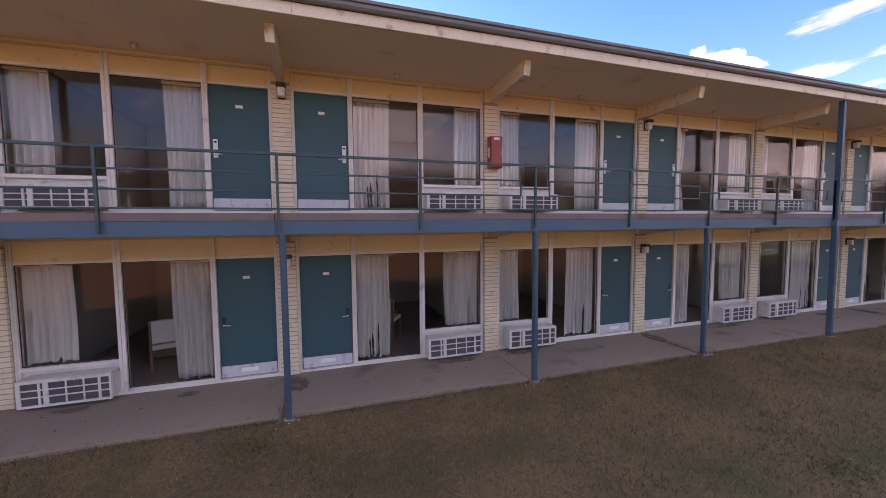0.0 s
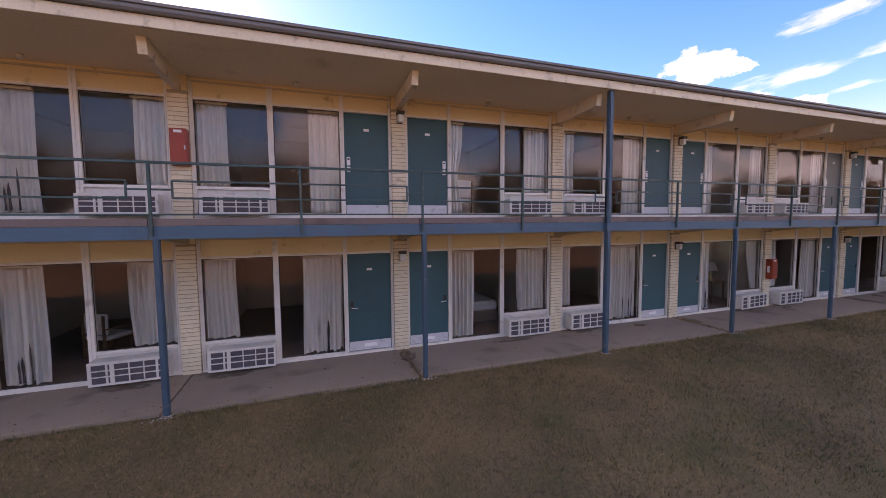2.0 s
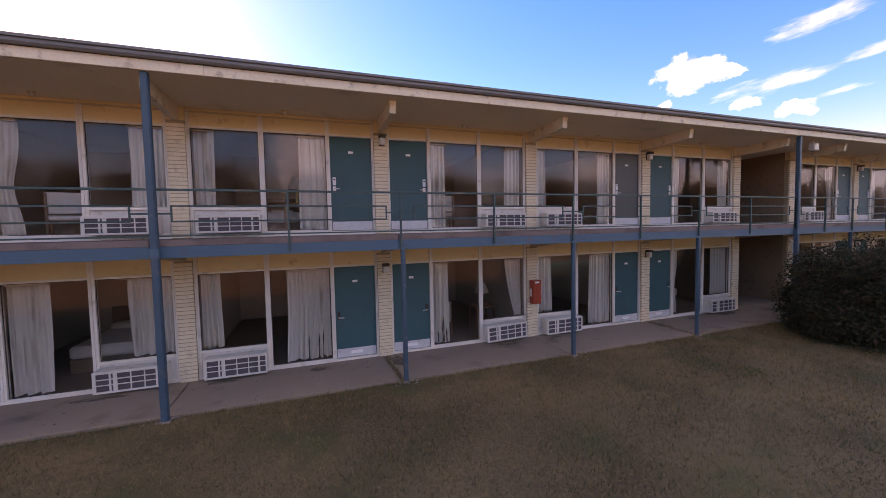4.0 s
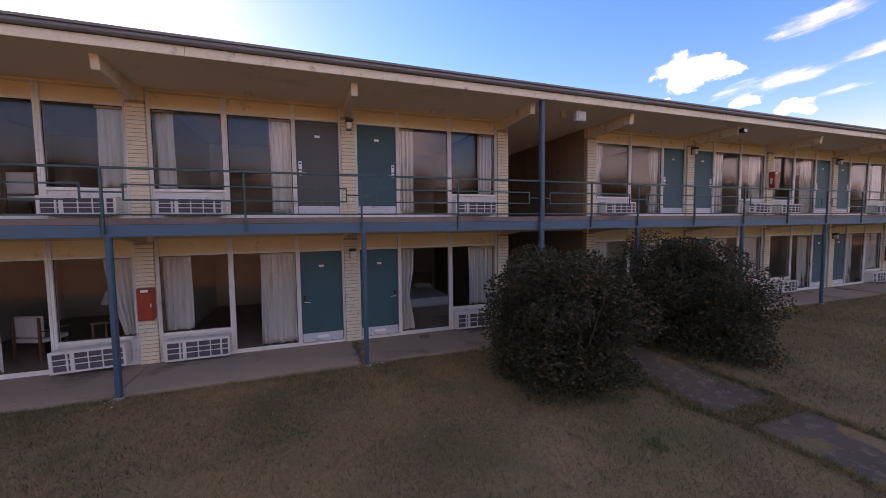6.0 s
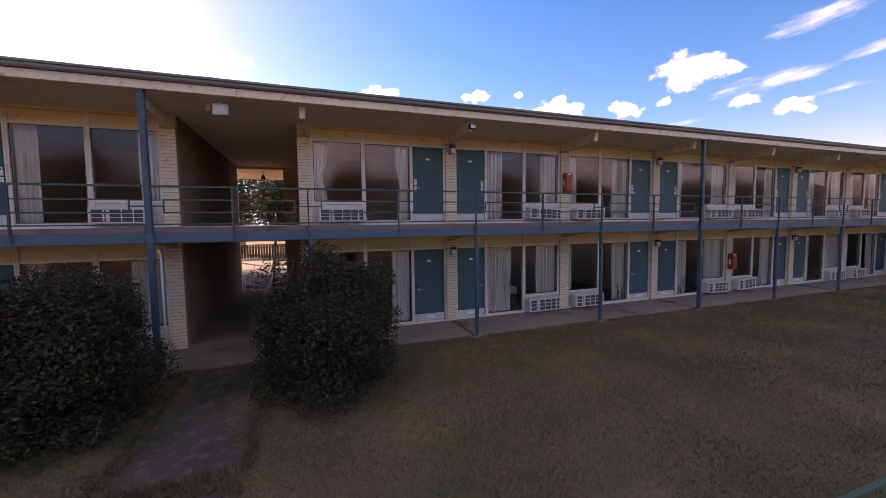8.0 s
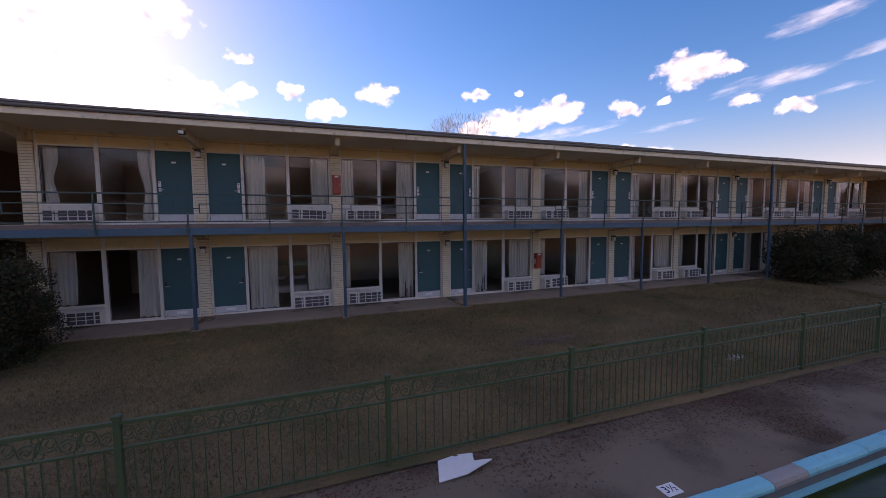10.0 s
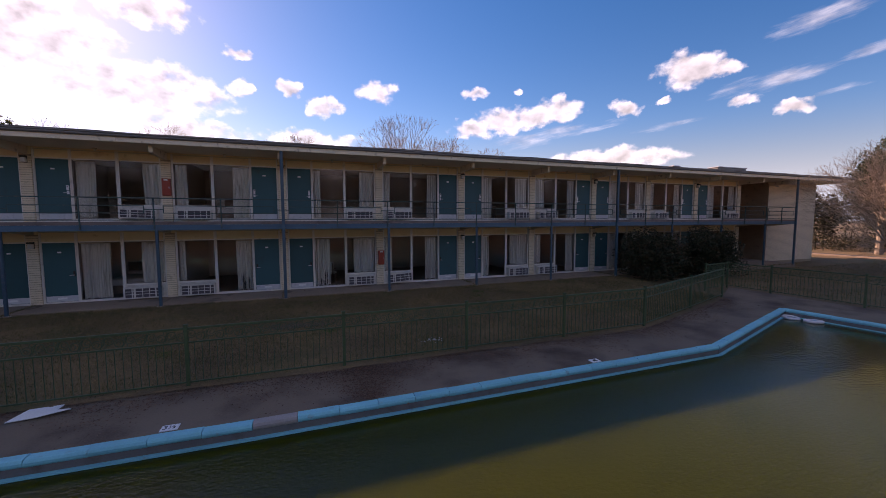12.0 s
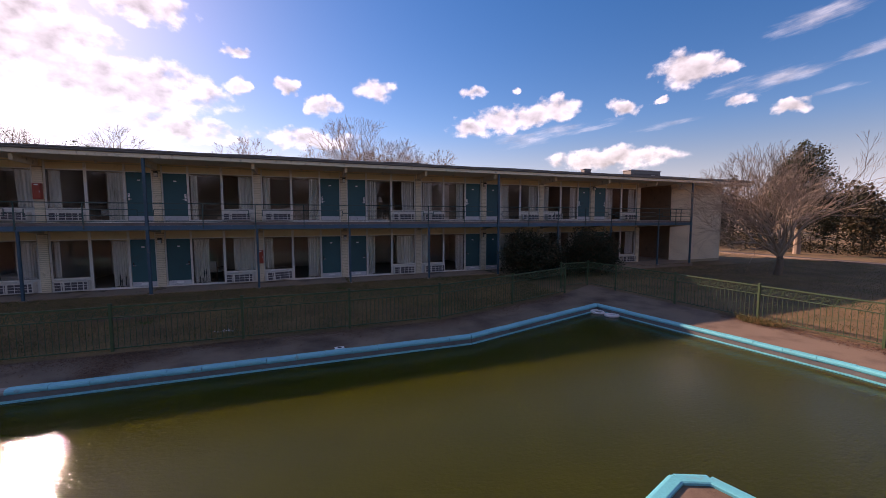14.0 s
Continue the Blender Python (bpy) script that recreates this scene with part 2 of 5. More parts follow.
def water_mat():
    m = bpy.data.materials.new("pool_water")
    tree, nodes, links = nodes_of(m)
    out, bsdf, geo = nodes.new("ShaderNodeOutputMaterial"), nodes.new("ShaderNodeBsdfPrincipled"), nodes.new("ShaderNodeNewGeometry")
    murk = nodes.new("ShaderNodeTexNoise")
    murk.inputs["Scale"].default_value = 0.35
    links.new(geo.outputs["Position"], murk.inputs["Vector"])
    mix = nodes.new("ShaderNodeMix")
    mix.data_type = "RGBA"
    mix.inputs["A"].default_value, mix.inputs["B"].default_value = (0.034, 0.038, 0.001, 1), (0.044, 0.044, 0.001, 1)
    links.new(murk.outputs["Fac"], mix.inputs["Factor"]), links.new(mix.outputs["Result"], bsdf.inputs["Base Color"])
    bsdf.inputs["Roughness"].default_value, bsdf.inputs["IOR"].default_value = 0.025, 1.33
    bsdf.inputs["Specular IOR Level"].default_value = 0.36
    # light spreads through the murk
    bsdf.inputs["Subsurface Weight"].default_value, bsdf.inputs["Subsurface Scale"].default_value = 1.0, 0.8
    bsdf.inputs["Subsurface Radius"].default_value = (1.0, 1.0, 0.6)
    ripple, mapping = nodes.new("ShaderNodeTexNoise"), nodes.new("ShaderNodeMapping")
    mapping.inputs["Scale"].default_value, mapping.inputs["Rotation"].default_value = (13, 24, 1), (0, 0, radians(20))
    ripple.inputs["Scale"].default_value, ripple.inputs["Detail"].default_value, ripple.inputs["Roughness"].default_value = 1.0, 2.5, 0.5
    bump = nodes.new("ShaderNodeBump")
    bump.inputs["Strength"].default_value, bump.inputs["Distance"].default_value = 0.7, 0.0065
    links.new(geo.outputs["Position"], mapping.inputs["Vector"]), links.new(mapping.outputs[0], ripple.inputs["Vector"])
    links.new(ripple.outputs["Fac"], bump.inputs["Height"]), links.new(bump.outputs[0], bsdf.inputs["Normal"])
    links.new(bsdf.outputs[0], out.inputs[0])
    return m


M_BRICK = mat("cream_painted_brick", (0.74, 0.60, 0.43), 0.7, 0.07, 0.8, 60, 0.35, rand=0.09, dirt=(0.42, 0.32, 0.22), amount=0.10, dirt_scale=6)
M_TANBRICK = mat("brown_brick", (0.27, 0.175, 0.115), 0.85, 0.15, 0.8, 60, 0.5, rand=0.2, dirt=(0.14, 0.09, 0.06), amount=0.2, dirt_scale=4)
M_MORTAR = mat("painted_mortar", (0.36, 0.27, 0.18), 0.9, 0.15, 2, 60, 0.4)
M_CREAM = mat("yellow_cream_paint", (0.76, 0.59, 0.34), 0.6, 0.06, 0.7, 12, 0.04, fine_var=0.03, dirt=(0.40, 0.27, 0.12), amount=0.10, dirt_scale=3)
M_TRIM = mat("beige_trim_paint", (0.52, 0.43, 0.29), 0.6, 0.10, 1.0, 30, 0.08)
M_SOFFIT = mat("tan_soffit_paint", (0.78, 0.65, 0.48), 0.75, 0.08, 0.5, 20, 0.15, dirt=(0.45, 0.35, 0.24), amount=0.05, dirt_scale=1.2)
M_FASCIA = mat("cream_fascia_paint", (0.74, 0.61, 0.45), 0.6, 0.10, 0.8, 30, 0.1, dirt=(0.20, 0.13, 0.08), amount=0.17, dirt_scale=5)
M_GUTTER = mat("grey_gutter_metal", (0.17, 0.16, 0.15), 0.55, 0.15, 0.9, 30, 0.1, metal=0.3)
M_ROOF = mat("dark_roof_felt", (0.07, 0.065, 0.06), 0.9, 0.25, 0.6, 30, 0.5)
M_WHITE = mat("white_frame_paint", (0.71, 0.65, 0.58), 0.45, 0.08, 1.5, 40, 0.05, dirt=(0.34, 0.28, 0.22), amount=0.1, dirt_scale=4)
M_TEAL = mat("teal_door_paint", (0.004, 0.088, 0.100), 0.55, 0.12, 0.8, 25, 0.08, rand=0.25, dirt=(0.03, 0.06, 0.06), amount=0.12)
M_DARKDOOR = mat("dark_grey_door_paint", (0.055, 0.058, 0.055), 0.45, 0.12, 0.8, 25, 0.08)
M_KICK = mat("scuffed_white_kickplate", (0.55, 0.55, 0.56), 0.45, 0.10, 3, 50, 0.08, dirt=(0.25, 0.24, 0.23), amount=0.18, dirt_scale=9)
M_GASKET = mat("dark_window_gasket", (0.03, 0.027, 0.025), 0.7, 0.15, 4, 40, 0.05)
M_STICKER = mat("white_paper", (0.78, 0.77, 0.75), 0.6, 0.05, 10, 60, 0.05)
M_BRASS = mat("worn_brass", (0.42, 0.30, 0.13), 0.35, 0.15, 8, 60, 0.05, metal=0.9)
M_BLUE = mat("blue_steel_paint", (0.028, 0.108, 0.160), 0.5, 0.14, 1.0, 35, 0.1, dirt=(0.10, 0.09, 0.09), amount=0.14, dirt_scale=3)
M_POST = mat("dark_blue_post_paint", (0.024, 0.080, 0.118), 0.5, 0.14, 1.0, 35, 0.1, dirt=(0.16, 0.15, 0.14), amount=0.10, dirt_scale=6)
M_RAIL = mat("green_rail_paint", (0.018, 0.068, 0.066), 0.5, 0.18, 2.0, 40, 0.1, dirt=(0.20, 0.15, 0.10), amount=0.16, dirt_scale=8)
M_SLAB = mat("stained_balcony_concrete", (0.20, 0.14, 0.125), 0.85, 0.18, 0.8, 40, 0.3, dirt=(0.12, 0.08, 0.07), amount=0.3)
M_WALK = mat("worn_concrete", (0.29, 0.208, 0.155), 0.9, 0.14, 0.5, 45, 0.35, dirt=(0.10, 0.075, 0.055), amount=0.17, dirt_scale=1.1, rand=0.10)
M_PATH = mat("mossy_red_concrete", (0.18, 0.135, 0.098), 0.9, 0.4, 1.4, 40, 0.5, dirt=(0.36, 0.28, 0.225), amount=0.28, dirt_scale=5.5, fine_var=0.25)
M_DECK = mat("dirty_pool_concrete", (0.205, 0.140, 0.096), 0.9, 0.2, 0.4, 35, 0.4, dirt=(0.075, 0.042, 0.027), amount=0.42, dirt_scale=0.9)
M_LAWN = mat("winter_lawn", (0.168, 0.102, 0.046), 0.95, 0.55, 0.5, 22, 0.9, dirt=(0.075, 0.078, 0.024), amount=0.32, dirt_scale=0.8, fine_var=0.55)
M_AC = mat("off_white_metal", (0.62, 0.58, 0.53), 0.5, 0.1, 2, 40, 0.05, dirt=(0.30, 0.25, 0.20), amount=0.15, dirt_scale=6)
# dark colour stands in for shade inside the grilles; roof louvres share it
M_VENT = mat("dark_vent_shade", (0.085, 0.07, 0.08), 0.8, 0.2, 6, 60, 0.2)
M_CURTAIN = mat("faded_white_curtain", (0.90, 0.87, 0.81), 0.9, 0.12, 1.4, 80, 0.2, stretch=(4, 4, 0.6), dirt=(0.36, 0.29, 0.21), amount=0.10, dirt_scale=1.5)
M_TORN = mat("mouldy_curtain_rag", (0.05, 0.045, 0.045), 0.95, 0.2, 6, 60, 0.2)
M_ROOM = mat("beige_room_wall", (0.50, 0.43, 0.37), 0.9, 0.08, 0.8, 30, 0.1)
M_CARPET = mat("brown_carpet", (0.23, 0.165, 0.13), 0.95, 0.2, 2, 90, 0.4)
M_WOOD = mat("brown_veneer", (0.17, 0.08, 0.04), 0.5, 0.25, 1.5, 30, 0.1, stretch=(1, 1, 8))
M_LINEN = mat("white_linen", (0.65, 0.62, 0.58), 0.9, 0.08, 3, 60, 0.2)
M_RED = mat("red_enamel", (0.42, 0.045, 0.018), 0.4, 0.1, 2, 40, 0.04, dirt=(0.20, 0.03, 0.02), amount=0.12)
M_BRONZE = mat("dark_bronze", (0.05, 0.04, 0.03), 0.5, 0.2, 4, 50, 0.05, metal=0.5)
M_FROST = mat("frosted_lamp_glass", (0.60, 0.58, 0.55), 0.3, 0.05, 6, 40, 0.02)
M_COPING = mat("light_blue_pool_paint", (0.055, 0.50, 0.57), 0.6, 0.12, 1.2, 40, 0.15, rand=0.12, dirt=(0.22, 0.24, 0.24), amount=0.05, dirt_scale=6)
M_BARE = mat("bare_coping_concrete", (0.33, 0.29, 0.27), 0.9, 0.15, 2, 40, 0.3)
M_TILE = mat("grey_waterline_band", (0.15, 0.135, 0.13), 0.6, 0.25, 1.5, 40, 0.2, dirt=(0.09, 0.075, 0.065), amount=0.3, dirt_scale=3)
M_FENCE = mat("green_iron_paint", (0.044, 0.085, 0.036), 0.5, 0.18, 1.5, 40, 0.1, dirt=(0.16, 0.12, 0.06), amount=0.12, dirt_scale=7)
# bark in two tones: sunlight painted into the twigs, shade into the trunk
M_BARK = mat("sun_pale_bark", (0.36, 0.265, 0.195), 0.9, 0.25, 2, 30, 0.6, stretch=(1, 1, 0.3))
M_TRUNK = mat("shade_dark_bark", (0.17, 0.12, 0.088), 0.9, 0.25, 2, 30, 0.6, stretch=(1, 1, 0.3))
M_LANE = mat("worn_brown_asphalt", (0.085, 0.066, 0.05), 0.9, 0.2, 0.5, 40, 0.3)
M_STEM = mat("brown_stem", (0.11, 0.075, 0.05), 0.9, 0.2, 3, 40, 0.3)
M_PLASTIC = mat("white_plastic", (0.70, 0.66, 0.66), 0.5, 0.06, 3, 40, 0.05)
M_INK = mat("black_paint", (0.015, 0.015, 0.015), 0.6, 0.1, 5, 40, 0.0)
M_ROAD = mat("pale_asphalt", (0.20, 0.17, 0.14), 0.9, 0.15, 0.5, 40, 0.3)
M_YARD_SHADE = mat("shadow_dark_yard", (0.05, 0.047, 0.045), 0.9, 0.2, 0.7, 45, 0.4)
M_STAIN = mat("damp_concrete", (0.13, 0.085, 0.06), 0.7, 0.3, 3, 45, 0.3, dirt=(0.30, 0.23, 0.17), amount=0.3, dirt_scale=7)
M_GLASS, M_WATER = glass_mat(), water_mat()
M_BUSH = leaf_mat("dark_shrub_leaves", (0.021, 0.032, 0.011), (0.13, 0.062, 0.03), 0.68, spread=3.0)
M_EVER = leaf_mat("evergreen_leaves", (0.026, 0.040, 0.014), (0.085, 0.08, 0.03), 0.45, 0.35)
M_BLADE = leaf_mat("dry_grass_blades", (0.066, 0.076, 0.018), (0.37, 0.225, 0.105), 0.8, 0.25, patch=1.5)
M_WEED = leaf_mat("green_weeds", (0.055, 0.11, 0.02), (0.11, 0.16, 0.04), 0.7, 0.3)
M_WOODS = leaf_mat("winter_woods", (0.032, 0.034, 0.015), (0.10, 0.065, 0.033), 0.8, 0.2)
M_LITTER = leaf_mat("fallen_leaves", (0.10, 0.045, 0.026), (0.26, 0.135, 0.08), 0.8, 0.1)


# ---------------------------------------------------------------- building blocks
def box(bm, x0, x1, y0, y1, z0, z1, m=None):
    pts = [(x, y, z) for z in (z0, z1) for y in (y0, y1) for x in (x0, x1)]
    v = [bm.verts.new(m @ Vector(p) if m else p) for p in pts]
    for f in ((0, 2, 3, 1), (4, 5, 7, 6), (0, 1, 5, 4), (2, 6, 7, 3), (0, 4, 6, 2), (1, 3, 7, 5)):
        bm.faces.new([v[i] for i in f])


def boxes(*rows, bevel=0.0):
    bm = bmesh.new()
    for r in rows:
        box(bm, *r)
    if bevel:
        bmesh.ops.bevel(bm, geom=list(bm.edges), offset=bevel, segments=1, affect="EDGES", profile=0.5)
    return bm


def tube(bm, a, b, r0, r1=None, sides=6, cap=True):
    a, b = Vector(a), Vector(b)
    r1 = r0 if r1 is None else r1
    d = (b - a).normalized()
    u = d.orthogonal().normalized()
    w = d.cross(u)
    rings = []
    for p, r in ((a, r0), (b, r1)):
        rings.append([bm.verts.new(p + (u * math.cos(2 * math.pi * i / sides) + w * math.sin(2 * math.pi * i / sides)) * r) for i in range(sides)])
    for i in range(sides):
        j = (i + 1) % sides
        bm.faces.new((rings[0][i], rings[0][j], rings[1][j], rings[1][i]))
    if cap:
        bm.faces.new(rings[0][::-1]), bm.faces.new(rings[1])


def ring(bm, centre, radius, thick, axis="Y", start=0.0, sweep=360.0, steps=12, sides=5):
    """A bent rod: a whole ring, or part of one."""
    c = Vector(centre)
    loops = []
    closed = sweep >= 360
    for s in range(steps + (0 if closed else 1)):
        a = radians(start + sweep * s / steps)
        out = Vector((math.cos(a), 0, math.sin(a))) if axis == "Y" else Vector((math.cos(a), math.sin(a), 0))
        side = Vector((0, 1, 0)) if axis == "Y" else Vector((0, 0, 1))
        loops.append([bm.verts.new(c + out * (radius + thick * math.cos(2 * math.pi * k / sides)) + side * thick * math.sin(2 * math.pi * k / sides)) for k in range(sides)])
    n = len(loops)
    for s in range(n if closed else n - 1):
        p, q = loops[s], loops[(s + 1) % n]
        for k in range(sides):
            bm.faces.new((p[k], p[(k + 1) % sides], q[(k + 1) % sides], q[k]))


def mesh_of(name, bm, material, smooth=False):
    me = bpy.data.meshes.new(name)
    bmesh.ops.recalc_face_normals(bm, faces=list(bm.faces))
    bm.to_mesh(me)
    bm.free()
    me.materials.append(material)
    if smooth:
        for p in me.polygons:
            p.use_smooth = True
    return me


def thing(name, label, category, m=None, group="", kind=""):
    ob = new(name)
    ob.empty_display_size = 0.1
    if m is not None:
        ob.matrix_world = m
    return tagged(ob, label, category, group, kind)


def part(name, bm, material, parent, label="", smooth=False):
    ob = new(name, mesh_of(name, bm, material, smooth))
    ob.parent = parent
    return tagged(ob, label)


def solid(name, bm, material, label, category, kind="", group="", smooth=False):
    return tagged(new(name, mesh_of(name, bm, material, smooth)), label, category, group, kind)


def quads(name, points, material):
    """One mesh out of loose four-cornered faces, points shaped (n, 4, 3)."""
    n = len(points)
    me = bpy.data.meshes.new(name)
    me.vertices.add(4 * n), me.loops.add(4 * n), me.polygons.add(n)
    me.vertices.foreach_set("co", np.asarray(points, dtype=np.float32).ravel())
    me.loops.foreach_set("vertex_index", np.arange(4 * n, dtype=np.int32))
    me.polygons.foreach_set("loop_start", np.arange(0, 4 * n, 4, dtype=np.int32))
    me.polygons.foreach_set("loop_total", np.full(n, 4, dtype=np.int32))
    me.update(calc_edges=True)
    me.materials.append(material)
    return me


rng = np.random.default_rng(7)


def leaf_quads(centres, size, up=0.3, narrow=0.5):
    """Small diamond leaves with random turns at the given centres."""
    n = len(centres)
    d = rng.normal(size=(n, 3))
    d[:, 2] = np.abs(d[:, 2]) * up + d[:, 2] * (1 - up)
    d /= np.linalg.norm(d, axis=1, keepdims=True)
    e = np.cross(d, rng.normal(size=(n, 3)))
    e /= np.linalg.norm(e, axis=1, keepdims=True) + 1e-9
    s = (size * rng.uniform(0.6, 1.3, n))[:, None]
    droop = np.cross(d, e) * s * 0.15
    return np.stack([centres - d * s * 0.5, centres + e * s * narrow * 0.5 + droop, centres + d * s * 0.5, centres - e * s * narrow * 0.5 + droop], 1)


# ---------------------------------------------------------------- plan of the building
PITCH, GAP = 3.9155, 2.855            # room to room; width of the passage through the building
FLOOR_2 = 2.86                        # sill of the upper doors
SLAB_TOP, SLAB_BOT = 2.775, 2.67
SOFFIT = 5.30
WALK_Z, LAWN_Z, DECK_Z, FIELD_Z = -0.05, -0.10, -0.26, -0.285
DEPTH = 8.0
POST_Y, EAVE_Y = -1.60, -1.78
FIRST, LAST = -2, 18


def pier_x(k):
    return k * PITCH if k <= 7 else 7 * PITCH + GAP + (k - 8) * PITCH


ROOMS = [(k, pier_x(k), (k % 2 == 0) == (k < 8)) for k in range(FIRST, LAST) if k != 7]     # pier, place, door beside that pier
X_LEFT, X_PASS, X_END = pier_x(FIRST) - 4.2, pier_x(LAST) + 0.15, 77.85
X_EAVE = X_END + 0.55                 # end of the roof
PASSAGES = [(pier_x(7) + 0.15, pier_x(8) - 0.15), (X_PASS, 72.55)]

# ---------------------------------------------------------------- ground, pool basin
POOL = [(30.5, -10.35), (38.1, -10.54), (42.03, -10.63), (52.05, -10.64), (58.0, -8.83), (58.85, -15.5), (59.2, -26.0), (53.0, -26.0), (52.58, -17.45), (52.42, -16.83), (52.05, -16.67),
        (46.0, -18.6), (30.5, -18.6)]


def ring_edges(bm, pts, z):
    v = [bm.verts.new((x, y, z)) for x, y in pts]
    for i in range(len(v)):
        bm.edges.new((v[i], v[(i + 1) % len(v)]))


def offset_outline(pts, d):
    """The outline moved outwards by d (it runs clockwise)."""
    out = []
    n = len(pts)
    for i in range(n):
        p, a, b = Vector(pts[i]), Vector(pts[i - 1]), Vector(pts[(i + 1) % n])
        e, f = (p - a).normalized(), (b - p).normalized()
        n1, n2 = Vector((-e.y, e.x)), Vector((-f.y, f.x))
        bis = (n1 + n2).normalized()
        out.append(tuple(p + bis * d / max(bis.dot(n1), 0.4)))
    return out


bm = bmesh.new()
ring_edges(bm, [(-700, -700), (800, -700), (800, 700), (-700, 700)], FIELD_Z)
ring_edges(bm, offset_outline(POOL, 0.08), FIELD_Z)
bmesh.ops.triangle_fill(bm, use_beauty=True, edges=list(bm.edges))
solid("ground", bm, M_LAWN, "worn winter lawn, brown and dull green", "ground", "structure")

# lawn between the walk and the pool fence, a little above the sheet, with a soft uneven top
bm = bmesh.new()
NX, NY = 190, 30
grid = []
for j in range(NY + 1):
    row = []
    for i in range(NX + 1):
        x, y = -14 + 72 * i / NX, -8.95 + 7.37 * j / NY
        y = min(y + max(0, (x - 51.7)) * 0.32 * (1 - j / NY), -1.58)
        z = LAWN_Z + 0.02 * noise.noise((x * 0.7, y * 0.7, 0)) - 0.14 * (1 - j / NY)
        row.append(bm.verts.new((x, y, z)))
    grid.append(row)
for j in range(NY):
    for i in range(NX):
        bm.faces.new((grid[j][i], grid[j][i + 1], grid[j + 1][i + 1], grid[j + 1][i]))
solid("lawn", bm, M_LAWN, "patchy winter lawn before the rooms", "lawn", "structure", smooth=True)

bm = bmesh.new()
ring_edges(bm, [(29.5, -8.85), (51.85, -8.8), (58.3, -6.65), (60.75, -5.3), (61.1, -30), (29.5, -30)], DECK_Z)
ring_edges(bm, offset_outline(POOL, 0.065), DECK_Z)
bmesh.ops.triangle_fill(bm, use_beauty=True, edges=list(bm.edges))
solid("pool_deck", bm, M_DECK, "cracked dirty concrete pool deck with leaf litter", "pool deck", "structure")

basin = thing("pool_basin", "swimming pool with light blue painted coping, half full", "swimming pool", kind="structure")
bm = bmesh.new()
v = [bm.verts.new((x, y, DECK_Z - 0.195)) for x, y in offset_outline(POOL, 0.02)]
bm.faces.new(v)
solid("water", bm, M_WATER, "murky green brown stagnant pool water", "water", "structure")


def coping_piece(length, m, material):
    """One rounded kerb stone, its pool side towards -y."""
    prof = [(0.095, -0.06), (0.095, 0.03), (0.075, 0.04), (-0.03, 0.042), (-0.065, 0.032), (-0.088, 0.0), (-0.088, -0.035), (-0.07, -0.06)]
    bm = bmesh.new()
    a = [bm.verts.new((0.004, y, z)) for y, z in prof]
    b = [bm.verts.new((length - 0.004, y, z)) for y, z in prof]
    for i in range(len(prof)):
        j = (i + 1) % len(prof)
        bm.faces.new((a[i], a[j], b[j], b[i]))
    bm.faces.new(a[::-1]), bm.faces.new(b)
    ob = part("coping_stone", bm, material, basin)
    ob.matrix_world = m
    return ob


for i in range(len(POOL)):
    a, b = Vector(POOL[i]), Vector(POOL[(i + 1) % len(POOL)])
    run = (b - a).length
    turn = math.atan2((b - a).y, (b - a).x)
    count = max(1, round(run / 0.628))
    for k in range(count):
        p = a + (b - a) * k / count
        bare = i == 2 and k == 0
        coping_piece(run / count, pose(p.x, p.y, DECK_Z, rz=math.degrees(turn)) @ Matrix.Translation((0, 0.0, 0.004 * math.sin(k * 2.1))), M_BARE if bare else M_COPING)
    bm = bmesh.new()
    box(bm, 0, run, -0.066, 0.07, -0.95, -0.061)
    wall = part("waterline_band", bm, M_TILE, basin, "stained grey band below the coping")
    wall.matrix_world = pose(a.x, a.y, DECK_Z, rz=math.degrees(turn))
    bm = bmesh.new()
    box(bm, 0.0, run, -0.135, -0.066, -0.192, -0.166)
    lip = part("painted_ledge", bm, M_COPING, basin, "thin light blue ledge at the waterline")
    lip.matrix_world = pose(a.x, a.y, DECK_Z, rz=math.degrees(turn))

# ---------------------------------------------------------------- shell of the building
for i, (x0, x1) in enumerate([(X_LEFT, X_END)]):
    solid("floor", boxes((x0, x1, 0.06, DEPTH, -0.3, -0.01)), M_CARPET, "brown carpet and concrete floor of the rooms", "floor", "structure")
mid = boxes((X_LEFT, PASSAGES[1][1] - 0.001, 0.06, DEPTH, 2.40, FLOOR_2 - 0.06), (PASSAGES[1][1], X_END - 0.1, 0.3, DEPTH - 0.1, 2.40, FLOOR_2 - 0.06))
solid("ceiling", mid, M_ROOM, "beige ceiling between the two storeys", "ceiling", "structure")
solid("soffit", boxes((X_LEFT, X_EAVE, EAVE_Y + 0.03, DEPTH + 1.7, SOFFIT, SOFFIT + 0.05)), M_SOFFIT, "tan painted soffit under the wide eaves", "soffit", "structure")

roof = thing("roof", "low dark felt roof with cream fascia and grey gutter", "roof", kind="structure")
bm = bmesh.new()
xs = np.linspace(X_LEFT, X_EAVE + 0.02, 90)
rows_ = []
for x in xs:
    sag = 0.035 * noise.noise((x * 0.35, 0, 3)) + 0.02 * noise.noise((x * 1.1, 5, 3))
    rows_.append([bm.verts.new((x, y, z + (sag if s else 0))) for y, z, s in
                  ((EAVE_Y, SOFFIT + 0.15, 0), (EAVE_Y - 0.02, SOFFIT + 0.315, 1), (EAVE_Y + 0.9, SOFFIT + 0.42, 1), (DEPTH / 2, SOFFIT + 0.72, 1), (DEPTH + 1.72, SOFFIT + 0.31, 1), (DEPTH + 1.72, SOFFIT + 0.15, 0))])
